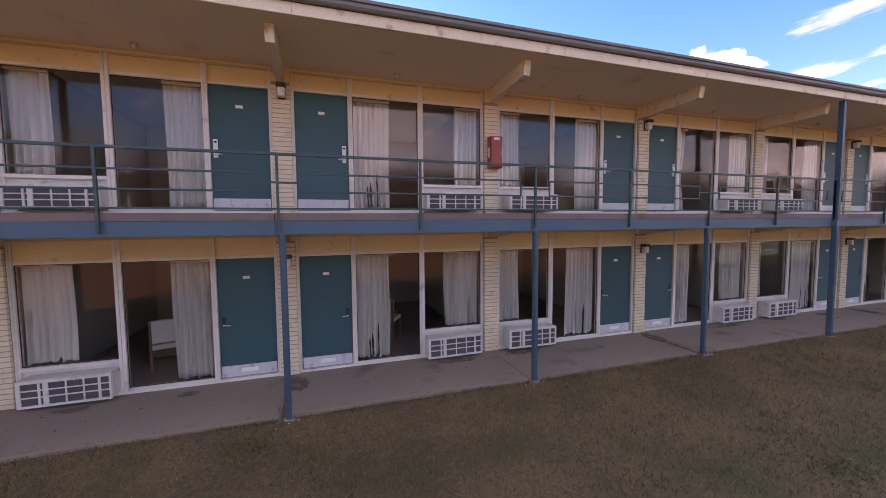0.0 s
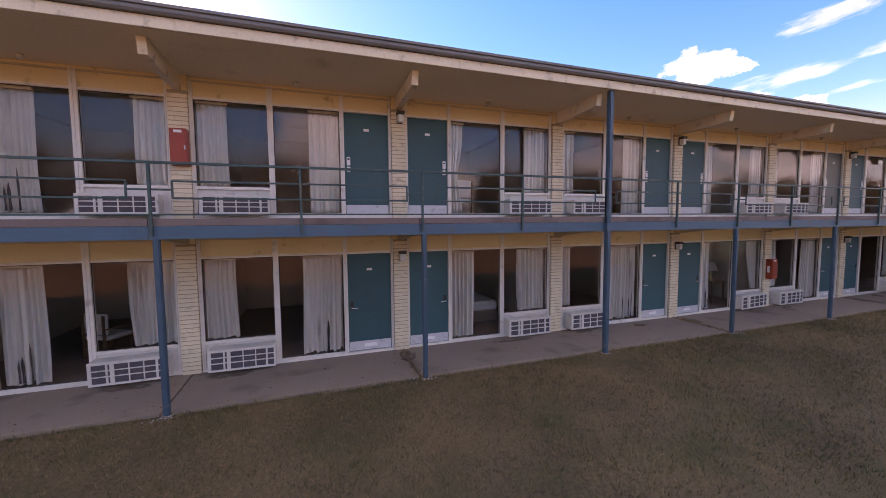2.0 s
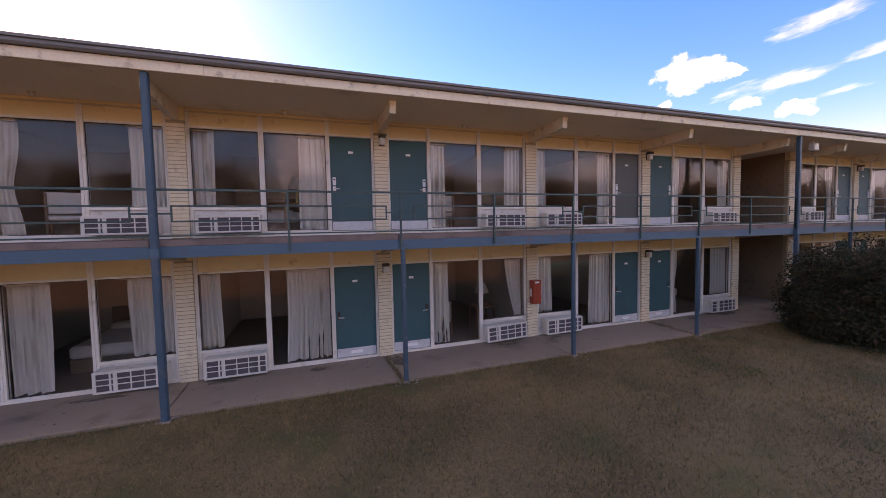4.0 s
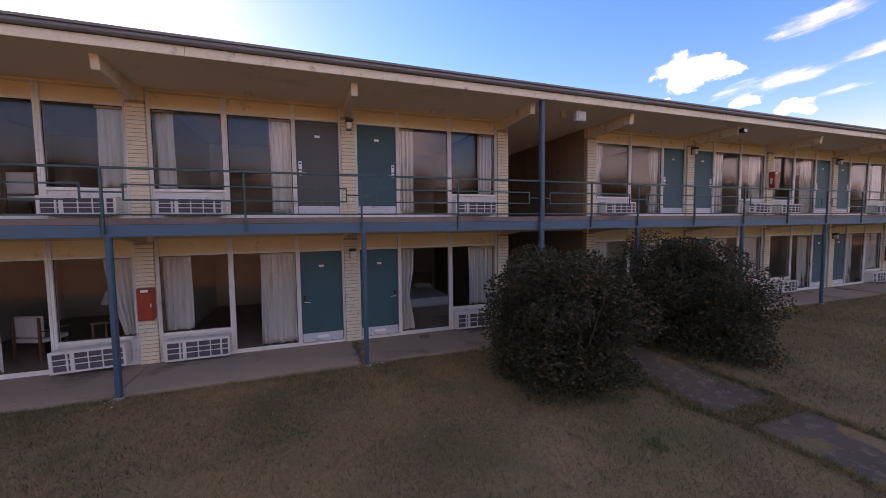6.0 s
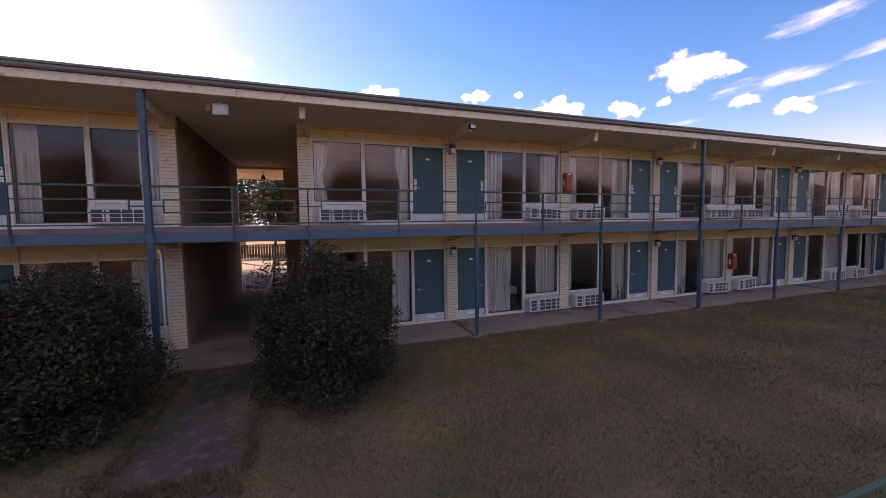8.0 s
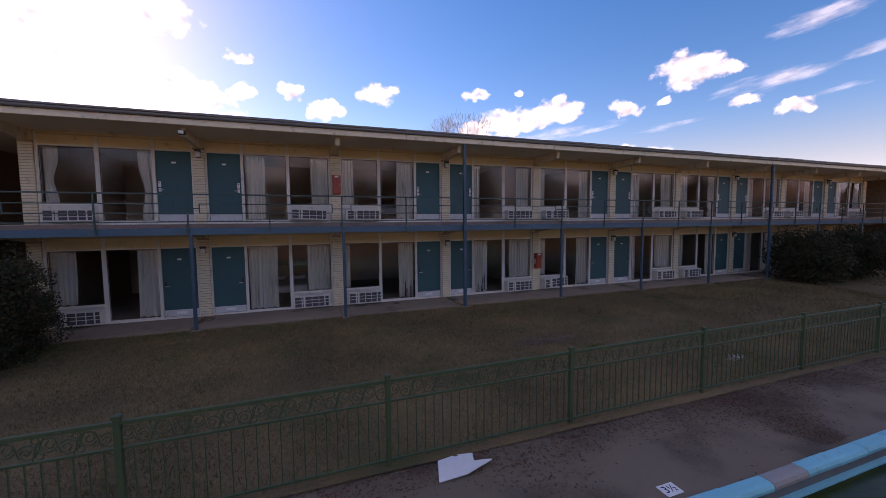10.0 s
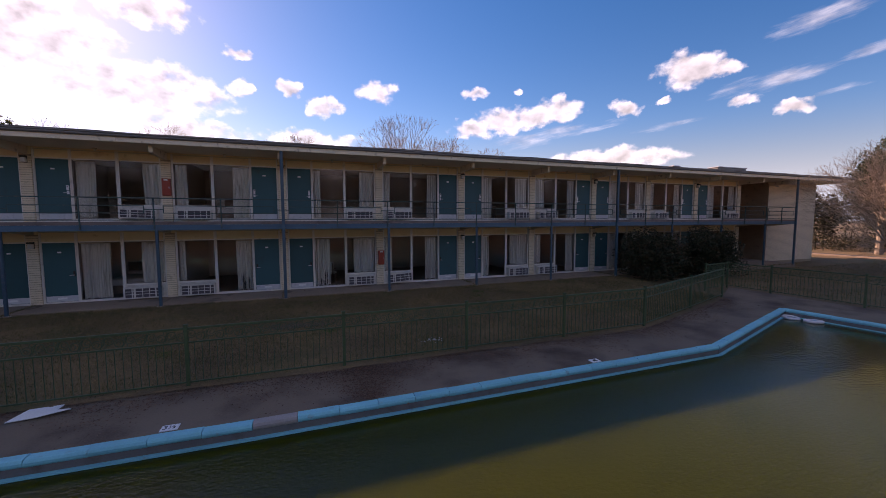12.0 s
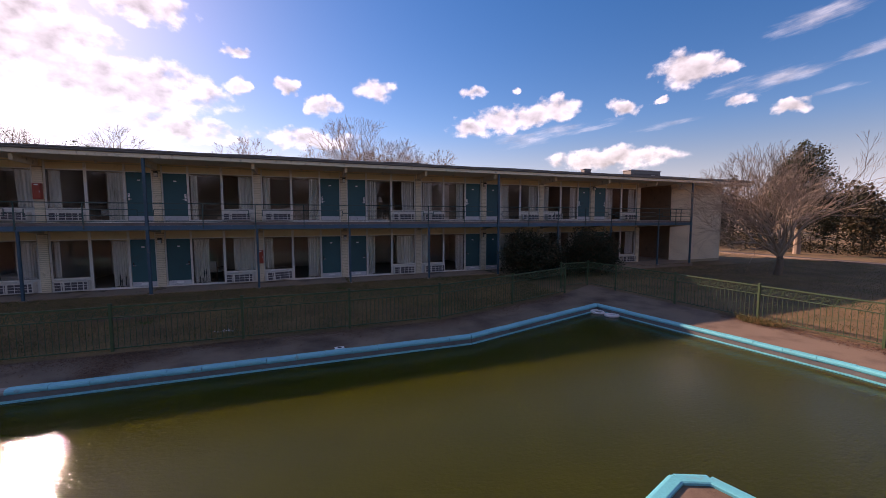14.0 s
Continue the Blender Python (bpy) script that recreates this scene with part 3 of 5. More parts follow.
for a, b in zip(rows_, rows_[1:]):
    for i in range(6):
        j = (i + 1) % 6
        bm.faces.new((a[i], a[j], b[j], b[i]))
bm.faces.new(rows_[0][::-1]), bm.faces.new(rows_[-1])
part("felt", bm, M_ROOF, roof)
n_f = 22
for i in range(n_f):
    x0 = X_LEFT + (X_EAVE - X_LEFT) * i / n_f
    x1 = X_LEFT + (X_EAVE - X_LEFT) * (i + 1) / n_f
    part("fascia_board", boxes((x0 + 0.002, x1 - 0.002, EAVE_Y - 0.025, EAVE_Y + 0.028, SOFFIT + 0.0, SOFFIT + 0.155), bevel=0.004), M_FASCIA, roof)
    bm = bmesh.new()
    prof = [(0.0, 0.0), (-0.055, 0.0), (-0.075, 0.03), (-0.075, 0.075), (-0.10, 0.085), (-0.10, 0.125), (0.0, 0.135)]
    a = [bm.verts.new((x0 + 0.001, EAVE_Y - 0.027 + y, SOFFIT + 0.16 + z)) for y, z in prof]
    b = [bm.verts.new((x1 - 0.001, EAVE_Y - 0.027 + y, SOFFIT + 0.16 + z)) for y, z in prof]
    for k in range(len(prof)):
        j = (k + 1) % len(prof)
        bm.faces.new((a[k], a[j], b[j], b[k]))
    bm.faces.new(a[::-1]), bm.faces.new(b)
    part("gutter", bm, M_GUTTER, roof)
for y0, y1 in ((EAVE_Y, DEPTH + 1.7),):
    part("end_fascia", boxes((X_EAVE, X_EAVE + 0.04, y0, y1, SOFFIT, SOFFIT + 0.2)), M_FASCIA, roof)

# rear wall with the passage openings, side walls, party walls
rear = []
spans = [(X_LEFT, PASSAGES[0][0]), (PASSAGES[0][1] - 0.75, PASSAGES[1][0]), (PASSAGES[1][1], X_END)]
for x0, x1 in spans:
    rear.append((x0, x1, DEPTH - 0.2, DEPTH, -0.3, SOFFIT))
rear.append((PASSAGES[0][0], PASSAGES[0][1] - 0.75, DEPTH - 0.2, DEPTH, 5.22, SOFFIT))
solid("wall_rear", boxes(*rear), M_BRICK, "cream painted brick rear wall", "wall", "structure")
for k in range(FIRST, LAST + 1):
    if k in (7, 8, 18):
        continue
    x = pier_x(k)
    solid("wall_party", boxes((x - 0.1, x + 0.1, 0.02, DEPTH - 0.2, 0, 2.4), (x - 0.1, x + 0.1, 0.02, DEPTH - 0.2, FLOOR_2 - 0.06, SOFFIT)), M_ROOM, "beige plaster wall between two rooms", "wall", "structure")
solid("wall_middle", boxes((X_LEFT, PASSAGES[0][0] - 0.3, 5.2, 5.3, 0, 2.4), (X_LEFT, PASSAGES[0][0] - 0.3, 5.2, 5.3, FLOOR_2 - 0.06, SOFFIT),
                           (PASSAGES[0][1] + 0.3, PASSAGES[1][0] - 0.3, 5.2, 5.3, 0, 2.4), (PASSAGES[0][1] + 0.3, PASSAGES[1][0] - 0.3, 5.2, 5.3, FLOOR_2 - 0.06, SOFFIT)),
      M_ROOM, "beige plaster wall at the back of the rooms", "wall", "structure")
solid("wall_west", boxes((X_LEFT, pier_x(FIRST) - 0.15, 0.0, DEPTH - 0.2, -0.3, SOFFIT)), M_BRICK, "cream painted brick wall", "wall", "structure")

# ---------------------------------------------------------------- brick work
COURSE, BRICK_L = 0.0785, 0.203


def brick_mesh(length, depth):
    return mesh_of("brick", boxes((-length / 2, length / 2, -depth, 0.0, 0.004, COURSE - 0.008), bevel=0.0025), M_BRICK)


BRICK_FULL, BRICK_HALF = brick_mesh(BRICK_L - 0.001, 0.05), brick_mesh(BRICK_L / 2 - 0.001, 0.05)


def lay(owner, mesh, x, y, z, rz=0):
    ob = new("brick", mesh)
    ob.parent = owner
    ob.matrix_world = pose(x, y, z, rz=rz)
    return ob


def brick_pier(k, z0, z1, upper):
    x = pier_x(k)
    cap = SOFFIT - 0.004 if upper else SLAB_BOT - 0.036
    core = solid("pier", boxes((x - 0.149, x + 0.149, -0.099, 0.10, z0, z1)), M_MORTAR, "narrow cream painted brick pier between two rooms", "pier", "structure")
    for a, b in ((-0.149, -0.062), (0.062, 0.149)):
        part("cap", boxes((x + a, x + b, -0.085, 0.056, z1 + 0.001, cap)), M_CREAM, core, "cream painted timber block beside the beam")
    n = int((z1 - z0 + 0.01) / COURSE)
    for c in range(n):
        z = z0 + c * COURSE
        jig = 0.003 * math.sin(c * 7.3 + k)
        a, b = (BRICK_FULL, BRICK_HALF) if c % 2 else (BRICK_HALF, BRICK_FULL)
        la, lb = (BRICK_L, BRICK_L / 2) if c % 2 else (BRICK_L / 2, BRICK_L)
        lay(core, a, x - 0.152 + la / 2, -0.055 + jig, z)
        lay(core, b, x + 0.152 - lb / 2, -0.055 - jig, z)


# joined brick faces of the passage walls and of the end block
def brick_face(name, owner, x0, y0, x1, y1, z0, z1, depth=0.012, material=None):
    """Courses on an upright face that runs from (x0, y0) to (x1, y1), bricks standing out to the right of that way."""
    way = Vector((x1 - x0, y1 - y0, 0))
    run = way.length
    way.normalize()
    out = Vector((way.y, -way.x, 0))
    pts = []
    c = 0
    z = z0
    while z + COURSE < z1 + 0.02:
        s = -(c % 2) * BRICK_L / 2
        while s < run:
            a, b = max(s, 0) + 0.004, min(s + BRICK_L, run) - 0.004
            if b - a > 0.02:
                d = depth + 0.003 * math.sin(a * 37 + c * 11)
                p = [Vector((x0, y0, 0)) + way * q for q in (a, b)]
                lo, hi = Vector((0, 0, z + 0.005)), Vector((0, 0, z + COURSE - 0.006))
                o = out * d
                f = [p[0] + lo + o, p[1] + lo + o, p[1] + hi + o, p[0] + hi + o]
                g = [p[0] + lo, p[1] + lo, p[1] + hi, p[0] + hi]
                pts += [f, [g[3], f[3], f[2], g[2]], [g[0], g[1], f[1], f[0]], [g[0], f[0], f[3], g[3]], [f[1], g[1], g[2], f[2]]]
            s += BRICK_L
        z += COURSE
        c += 1
    ob = new(name, quads(name, [[tuple(v) for v in q] for q in pts], material or M_BRICK))
    ob.parent = owner
    return tagged(ob, "", "", "", "stuff")


for x, side in ((PASSAGES[0][0], 1), (PASSAGES[0][1], -1), (PASSAGES[1][0], 1)):
    xa, xb = (x - 0.3, x) if side > 0 else (x, x + 0.3)
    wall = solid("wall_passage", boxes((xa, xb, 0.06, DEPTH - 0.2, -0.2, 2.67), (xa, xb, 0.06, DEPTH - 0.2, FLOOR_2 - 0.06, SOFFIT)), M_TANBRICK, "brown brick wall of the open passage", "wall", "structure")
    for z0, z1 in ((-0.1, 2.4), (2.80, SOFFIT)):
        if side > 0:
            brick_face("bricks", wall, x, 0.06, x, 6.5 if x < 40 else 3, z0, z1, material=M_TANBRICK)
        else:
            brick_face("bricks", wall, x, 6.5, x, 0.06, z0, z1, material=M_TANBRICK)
# end block
xe0, xe1 = PASSAGES[1][1], X_END
end = solid("wall_end", boxes((xe0, xe1, 0.0, DEPTH - 0.2, -0.3, SOFFIT)), M_MORTAR, "blank cream painted brick end block", "wall", "structure")
brick_face("bricks", end, xe0, 0.0, xe1, 0.0, -0.1, SOFFIT)
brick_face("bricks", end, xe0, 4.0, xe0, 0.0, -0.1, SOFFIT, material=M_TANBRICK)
brick_face("bricks", end, xe1, 0.0, xe1, 5.0, -0.1, SOFFIT)

# ---------------------------------------------------------------- walkway, balcony, posts, beams
walkway = thing("pavement", "worn concrete walk along the ground floor rooms", "pavement", kind="structure")
edges_x = [pier_x(FIRST) - PITCH] + [pier_x(k) for k in range(FIRST, LAST + 1)] + [xe0 + 0.3]
for i, (x0, x1) in enumerate(zip(edges_x, edges_x[1:])):
    dz = 0.006 * math.sin(i * 2.7)
    part("slab", boxes((x0 + 0.008, x1 - 0.008, -1.60, 0.058, -0.3, WALK_Z + dz), bevel=0.008), M_WALK, walkway)
solid("passage_floor", boxes((PASSAGES[0][0], PASSAGES[0][1], 0.06, DEPTH + 0.3, -0.29, WALK_Z - 0.003)), M_WALK, "worn concrete floor of the open passage", "floor", "structure")
path = thing("garden_path", "mossy red concrete path slabs across the lawn", "path", kind="structure")
for x0, x1, y0, y1, rz in ((27.95, 29.5, -5.30, -1.73, 0.6), (28.1, 29.45, -8.4, -5.62, 1.5)):
    bm = bmesh.new()
    nx, ny = 8, 18
    g = [[bm.verts.new((x0 + (x1 - x0) * i / nx + (0.13 * noise.noise((j * .6, i, 1)) if i in (0, nx) else 0), y0 + (y1 - y0) * j / ny + (0.16 * noise.noise((i * .7, j, 2)) if j in (0, ny) else 0),
                        LAWN_Z - 0.14 * max(0.0, (-1.58 - (y0 + (y1 - y0) * j / ny)) / 7.37) + 0.006 + 0.010 * noise.noise((i * .3, j * .3, y0)))) for i in range(nx + 1)] for j in range(ny + 1)]
    for j in range(ny):
        for i in range(nx):
            bm.faces.new((g[j][i], g[j][i + 1], g[j + 1][i + 1], g[j + 1][i]))
    bmesh.ops.solidify(bm, geom=list(bm.faces), thickness=0.12)
    part("path_slab", bm, M_PATH, path)

balcony = thing("balcony_floor", "stained concrete balcony deck on a blue steel edge beam", "balcony", kind="structure")
bx = [X_LEFT] + [pier_x(k) for k in range(FIRST, LAST + 1)] + [72.53]
for i, (x0, x1) in enumerate(zip(bx, bx[1:])):
    part("deck_slab", boxes((x0 + 0.003, x1 - 0.003, POST_Y - 0.06, 0.056, SLAB_BOT, SLAB_TOP), bevel=0.006), M_SLAB, balcony)
    # edge beam: a channel with two lips
    part("edge_beam", boxes((x0 + 0.002, x1 - 0.002, POST_Y - 0.055, POST_Y - 0.043, 2.485, SLAB_BOT - 0.001), (x0 + 0.002, x1 - 0.002, POST_Y - 0.043, POST_Y + 0.02, 2.485, 2.497),
                            (x0 + 0.002, x1 - 0.002, POST_Y - 0.043, POST_Y + 0.02, SLAB_BOT - 0.014, SLAB_BOT - 0.002)), M_BLUE, balcony)
part("underside", boxes((X_LEFT, 72.53, POST_Y + 0.03, 0.05, SLAB_BOT - 0.03, SLAB_BOT - 0.002)), M_SOFFIT, balcony)


def wedge(x0, x1, pts):
    """A beam with the given side outline (y, z)."""
    bm = bmesh.new()
    a = [bm.verts.new((x0, y, z)) for y, z in pts]
    b = [bm.verts.new((x1, y, z)) for y, z in pts]
    n = len(pts)
    for i in range(n):
        bm.faces.new((a[i], a[(i + 1) % n], b[(i + 1) % n], b[i]))
    bm.faces.new(a[::-1]), bm.faces.new(b)
    return bm


for k in range(FIRST, LAST + 2):
    x = pier_x(k) if k <= LAST else xe0 + 0.05
    solid("roof_beam", wedge(x - 0.06, x + 0.06, [(0.05, SOFFIT - 0.27), (0.05, SOFFIT - 0.003), (-1.50, SOFFIT - 0.003), (-1.46, SOFFIT - 0.23), (-1.2, SOFFIT - 0.25)]), M_FASCIA,
          "cream painted timber beam under the eaves", "beam", "structure")
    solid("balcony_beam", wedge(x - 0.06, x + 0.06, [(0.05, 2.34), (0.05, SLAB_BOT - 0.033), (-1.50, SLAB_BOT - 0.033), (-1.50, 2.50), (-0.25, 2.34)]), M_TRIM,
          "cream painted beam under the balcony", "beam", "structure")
    full = k % 4 == 3
    xp = x + 0.085 if k <= LAST else 72.38
    post = thing("post", "tall blue steel post from lawn to eaves" if full else "slim blue steel post under the balcony", "post", pose(xp, POST_Y - (0.10 if full else 0.035), 0), "blue posts")
    r = 0.052 if full else 0.042
    top = SOFFIT + 0.0 if full else 2.485
    bm = bmesh.new()
    box(bm, -r, r, -r, r, LAWN_Z - 0.05, top)
    bmesh.ops.bevel(bm, geom=[e for e in bm.edges if abs(e.verts[0].co.z - e.verts[1].co.z) > 0.5], offset=0.014, segments=2, affect="EDGES")
    part("shaft", bm, M_POST, post)
    part("foot", boxes((-r - 0.03, r + 0.03, -r - 0.03, r + 0.03, LAWN_Z - 0.03, LAWN_Z + 0.03), bevel=0.006), M_WALK, post, "rough concrete footing")
    if full:
        part("bracket", boxes((-r - 0.012, r + 0.012, -r - 0.002, 0.10, 2.50, 2.64), bevel=0.004), M_BLUE, post)

# ---------------------------------------------------------------- balcony railing
RAIL_Y = POST_Y - 0.075


def railing(x0, x1, mid):
    n = x1 - x0
    rail = thing("balcony_railing", "dull green steel railing with stepped middle bars", "railing", pose(x0, RAIL_Y, 0), "railing bays")
    e = 0.016
    g = 0.27

    def bar(name, *rows):
        part(name, boxes(*rows, bevel=0.003), M_RAIL, rail)
    bar("top_rail", (0.0, n, -0.022, 0.022, 3.535, 3.57))
    bar("bottom_rail", (0.0, n, -e, e, 2.82, 2.845))
    bar("middle_bar", (g, n - g, -e * .8, e * .8, 3.287, 3.313))
    bar("middle_bar", (g, n - g, -e * .8, e * .8, 3.047, 3.073))
    bar("end_bar", (g - 0.013, g + 0.013, -e * .7, e * .7, 3.049, 3.311))
    bar("end_bar", (n - g - 0.013, n - g + 0.013, -e * .7, e * .7, 3.049, 3.311))
    bar("link_bar", (0.018, g - 0.014, -e * .8, e * .8, 3.167, 3.193))
    bar("link_bar", (n - g + 0.014, n - 0.018, -e * .8, e * .8, 3.167, 3.193))
    for x in [0.0] + ([n / 2] if mid else []):
        bar("baluster", (x - 0.017, x + 0.017, -0.03, 0.012, 2.53, 3.534))


for k in range(FIRST, LAST):
    railing(pier_x(k) + 0.05, pier_x(k + 1) + 0.05, True)
railing(pier_x(LAST) + 0.05, 72.45, True)
# the return at the balcony's end
rail = thing("balcony_railing", "dull green steel railing across the balcony's end", "railing", pose(72.47, RAIL_Y, 0, rz=90), "railing bays")
for z in (2.83, 3.06, 3.30, 3.55):
    part("rail", boxes((0, 1.62, -0.016, 0.016, z - 0.013, z + 0.013)), M_RAIL, rail)
for x in (0.0, 0.8, 1.6):
    part("baluster", boxes((x - 0.017, x + 0.017, -0.02, 0.02, 2.53, 3.53)), M_RAIL, rail)

# ---------------------------------------------------------------- room fronts
D0, D1, M1, W1, M2, W2, J = 0.207, 1.099, 1.185, 2.40, 2.50, 3.70, 3.765     # places along a room from the door's pier


def flip(rows, on):
    return rows if not on else [(PITCH - b, PITCH - a, *r) for a, b, *r in rows]


def front(hand):
    """Frame, panels and panes of a room; the door stands beside its pier on the left (hand 0) or right (1)."""
    h = 2.05
    fr = thing("window_wall", "white framed glazed room front with cream panels above", "window wall", kind="structure")
    bars = [(0.153, D0 - 0.004, -0.045, 0.05, 0.0, 2.40), (D1 + 0.004, M1, -0.045, 0.05, 0.0, 2.40), (W1, M2, -0.045, 0.05, 0.0, 2.40), (W2, J - 0.003, -0.045, 0.05, 0.0, 2.40)]
    rows = flip(bars, hand)
    for a, b, y0, y1, z0, z1 in rows:
        c = (a + b) / 2
        g = 0.005 if b - a > 0.07 else 0.003
        part("mullion", boxes((a, c - g, y0, y1, z0, z1), (c + g, b, y0, y1, z0, z1), (c - g, c + g, y0 + 0.012, y1, z0, z1)), M_WHITE, fr)
    part("head_rail", boxes(*flip([(D0 - .004, D1 + .004, -0.035, 0.045, h + 0.006, h + 0.05), (M1 + .001, W1 - .001, -0.035, 0.045, h + 0.006, h + 0.05), (M2 + .001, W2 - .001, -0.035, 0.045, h + 0.006, h + 0.05)], hand), bevel=0.004), M_WHITE, fr)
    for r in flip([(D0, D1, -0.012, 0.03, h + 0.05, 2.40), (M1, W1, -0.012, 0.03, h + 0.05, 2.40), (M2, W2, -0.012, 0.03, h + 0.05, 2.40)], hand):
        part("transom_panel", boxes(r), M_CREAM, fr, "yellowed cream panel")
    part("sill", boxes(*flip([(0.153, J - .003, -0.05, 0.05, -0.088, -0.002), (M1 + .001, W1 - .001, -0.04, 0.045, -0.0015, 0.03), (M2 + .001, W2 - .001, -0.06, 0.05, 0.465, 0.52), (M2 + .001, W2 - .001, -0.03, 0.045, -0.0015, 0.02)], hand), bevel=0.004), M_WHITE, fr)
    part("spandrel_panel", boxes(*flip([(M2 + .001, W2 - .001, -0.01, 0.03, 0.02, 0.464)], hand)), M_AC, fr)
    for r in flip([(M1 + 0.002, W1 - 0.002, 0.0, 0.006, 0.031, h + 0.004), (M2 + 0.002, W2 - 0.002, 0.0, 0.006, 0.521, h + 0.004)], hand):
        pane = part("pane", boxes(r), M_GLASS, fr)
        pane.visible_shadow = False
        a, b, y0, y1, z0, z1 = r
        w = 0.011
        part("gasket", boxes((a, a + w, -0.012, -0.001, z0, z1), (b - w, b, -0.012, -0.001, z0, z1), (a + w, b - w, -0.012, -0.001, z0, z0 + w), (a + w, b - w, -0.012, -0.001, z1 - w, z1)), M_GASKET, pane)
    return fr


def door(hand, upper, dark=False):
    """A flush door with its kick plate; origin at the room's left pier."""
    d = thing("door", ("dark grey" if dark else "teal green") + " flush room door with pale kick plate, shut", "door", kind="", group="room doors")
    x0, x1 = (D0, D1) if not hand else (PITCH - D1, PITCH - D0)
    part("leaf", boxes((x0, x1, -0.002, 0.042, 0.004, 2.05), bevel=0.003), M_DARKDOOR if dark else M_TEAL, d)
    kick = part("kick_plate", boxes((x0 + 0.012, x1 - 0.012, -0.007, -0.0025, 0.012, 0.205)), M_KICK, d, "scuffed pale kick plate")
    xm = (x0 + x1) / 2
    part("number_plate", boxes((xm - 0.055, xm + 0.055, -0.008, -0.0025, 1.70, 1.75)), M_STICKER, d, "small white number plate")
    hx = x1 - 0.075 if not hand else x0 + 0.075
    s = -1 if not hand else 1
    if upper:
        lock = part("lock_plate", boxes((hx - 0.035, hx + 0.035, -0.03, -0.0025, 1.00, 1.17), bevel=0.006), M_STICKER, d, "white card lock")
        part("keypad", boxes((hx - 0.02, hx + 0.02, -0.033, -0.0305, 1.11, 1.14)), M_INK, lock)
        part("lower_plate", boxes((hx - 0.035, hx + 0.035, -0.02, -0.0025, 0.87, 0.975), bevel=0.006), M_STICKER, d)
    else:
        lock = part("lock_plate", boxes((hx - 0.03, hx + 0.03, -0.012, -0.0025, 0.88, 1.06), bevel=0.004), M_BRONZE, d, "dark bronze lock plate")
        part("sticker", boxes((xm - 0.13, xm + 0.13, -0.0095, -0.0075, 0.08, 0.15)), M_STICKER, kick, "faded white notice on the kick plate")
    bm = bmesh.new()
    z = 0.925
    tube(bm, (hx, -0.003, z), (hx, -0.06, z), 0.012)
    tube(bm, (hx, -0.06, z), (hx + s * 0.11, -0.062, z - 0.005), 0.010)
    part("lever", bm, M_KICK, lock)
    return d


def ac_unit(lower):
    """Through-the-wall unit: case and a white grille over a shade-dark sheet; origin at its middle, on the floor."""
    ac = thing("air_conditioner", "off-white wall air conditioner with slotted grille", "air conditioner", group="air conditioners")
    w, top = 0.56, 0.43 if lower else 0.37
    part("case", boxes((-w, w, -0.30, -0.031, 0.03, top), bevel=0.01), M_AC, ac)
    part("inside", boxes((-w + 0.04, w - 0.02, -0.306, -0.3005, 0.06, top - 0.04)), M_VENT, ac, "dark sheet behind the grille, in place of its shaded inside")
    fr = [(-w, w, -0.33, -0.307, top - 0.045, top), (-w, w, -0.33, -0.307, 0.03, 0.065), (-w, -w + 0.05, -0.33, -0.307, 0.065, top - 0.045), (w - 0.03, w, -0.33, -0.307, 0.065, top - 0.045)]
    grille = part("grille_frame", boxes(*fr, bevel=0.003), M_AC, ac)
    for x, t in ((-0.30, 0.014), (-0.225, 0.03), (0.01, 0.008), (0.22, 0.008), (0.41, 0.016)):
        part("upright", boxes((x - t, x + t, -0.326, -0.309, 0.066, top - 0.046)), M_AC, grille)
    for q in (0.36, 0.68):
        z = 0.065 + (top - 0.11) * q
        part("slat", boxes((-w + 0.051, w - 0.031, -0.323, -0.311, z - 0.009, z + 0.009)), M_AC, grille)
    return ac


def curtain_mesh(width, height, seed, style="straight", name="cloth"):
    """Hanging pleats, gathered at x = 0. waist: drawn in at half height; swept: pulled to the side at the foot; frayed: uneven hem."""
    r = random.Random(seed)
    nx, nz = max(16, int(width / 0.0105)), 16
    folds = width / r.uniform(0.095, 0.125)
    ph = [r.uniform(0, 6.28) for _ in range(6)]
    bm = bmesh.new()
    grid = []
    for j in range(nz + 1):
        v = j / nz
        row = []
        for i in range(nx + 1):
            u = i / nx
            a = 2 * math.pi * folds * (u + 0.045 * math.sin(5 * u + ph[0]) + 0.02 * math.sin(11 * u + ph[4])) + 0.7 * math.sin(3.1 * v + ph[1]) * (1 - v)
            y = (0.034 + 0.008 * math.sin(4 * u + ph[5])) * math.sin(a) * (0.6 + 0.4 * (1 - v)) + 0.009 * math.sin(2.3 * a + ph[2])
            squeeze = 1 + 0.05 * math.sin(2.6 * v + ph[3]) * (1 - v)
            if style == "waist":
                squeeze -= 0.36 * math.exp(-((v - 0.42) / 0.24) ** 2)
            elif style == "swept":
                squeeze -= 0.55 * (1 - v) ** 1.3
            z = height * v + 0.014 * math.sin(a * 0.5 + ph[3]) * (1 - v)
            if style == "frayed" and j == 0:
                z += 0.12 * max(0, noise.noise((u * 9, seed, 0)))
            row.append(bm.verts.new((width * u * squeeze, y, z)))
        grid.append(row)
    for j in range(nz):
        for i in range(nx):
            bm.faces.new((grid[j][i], grid[j][i + 1], grid[j + 1][i + 1], grid[j + 1][i]))
    bmesh.ops.solidify(bm, geom=list(bm.faces), thickness=0.003)
    return mesh_of(name, bm, M_CURTAIN, True)


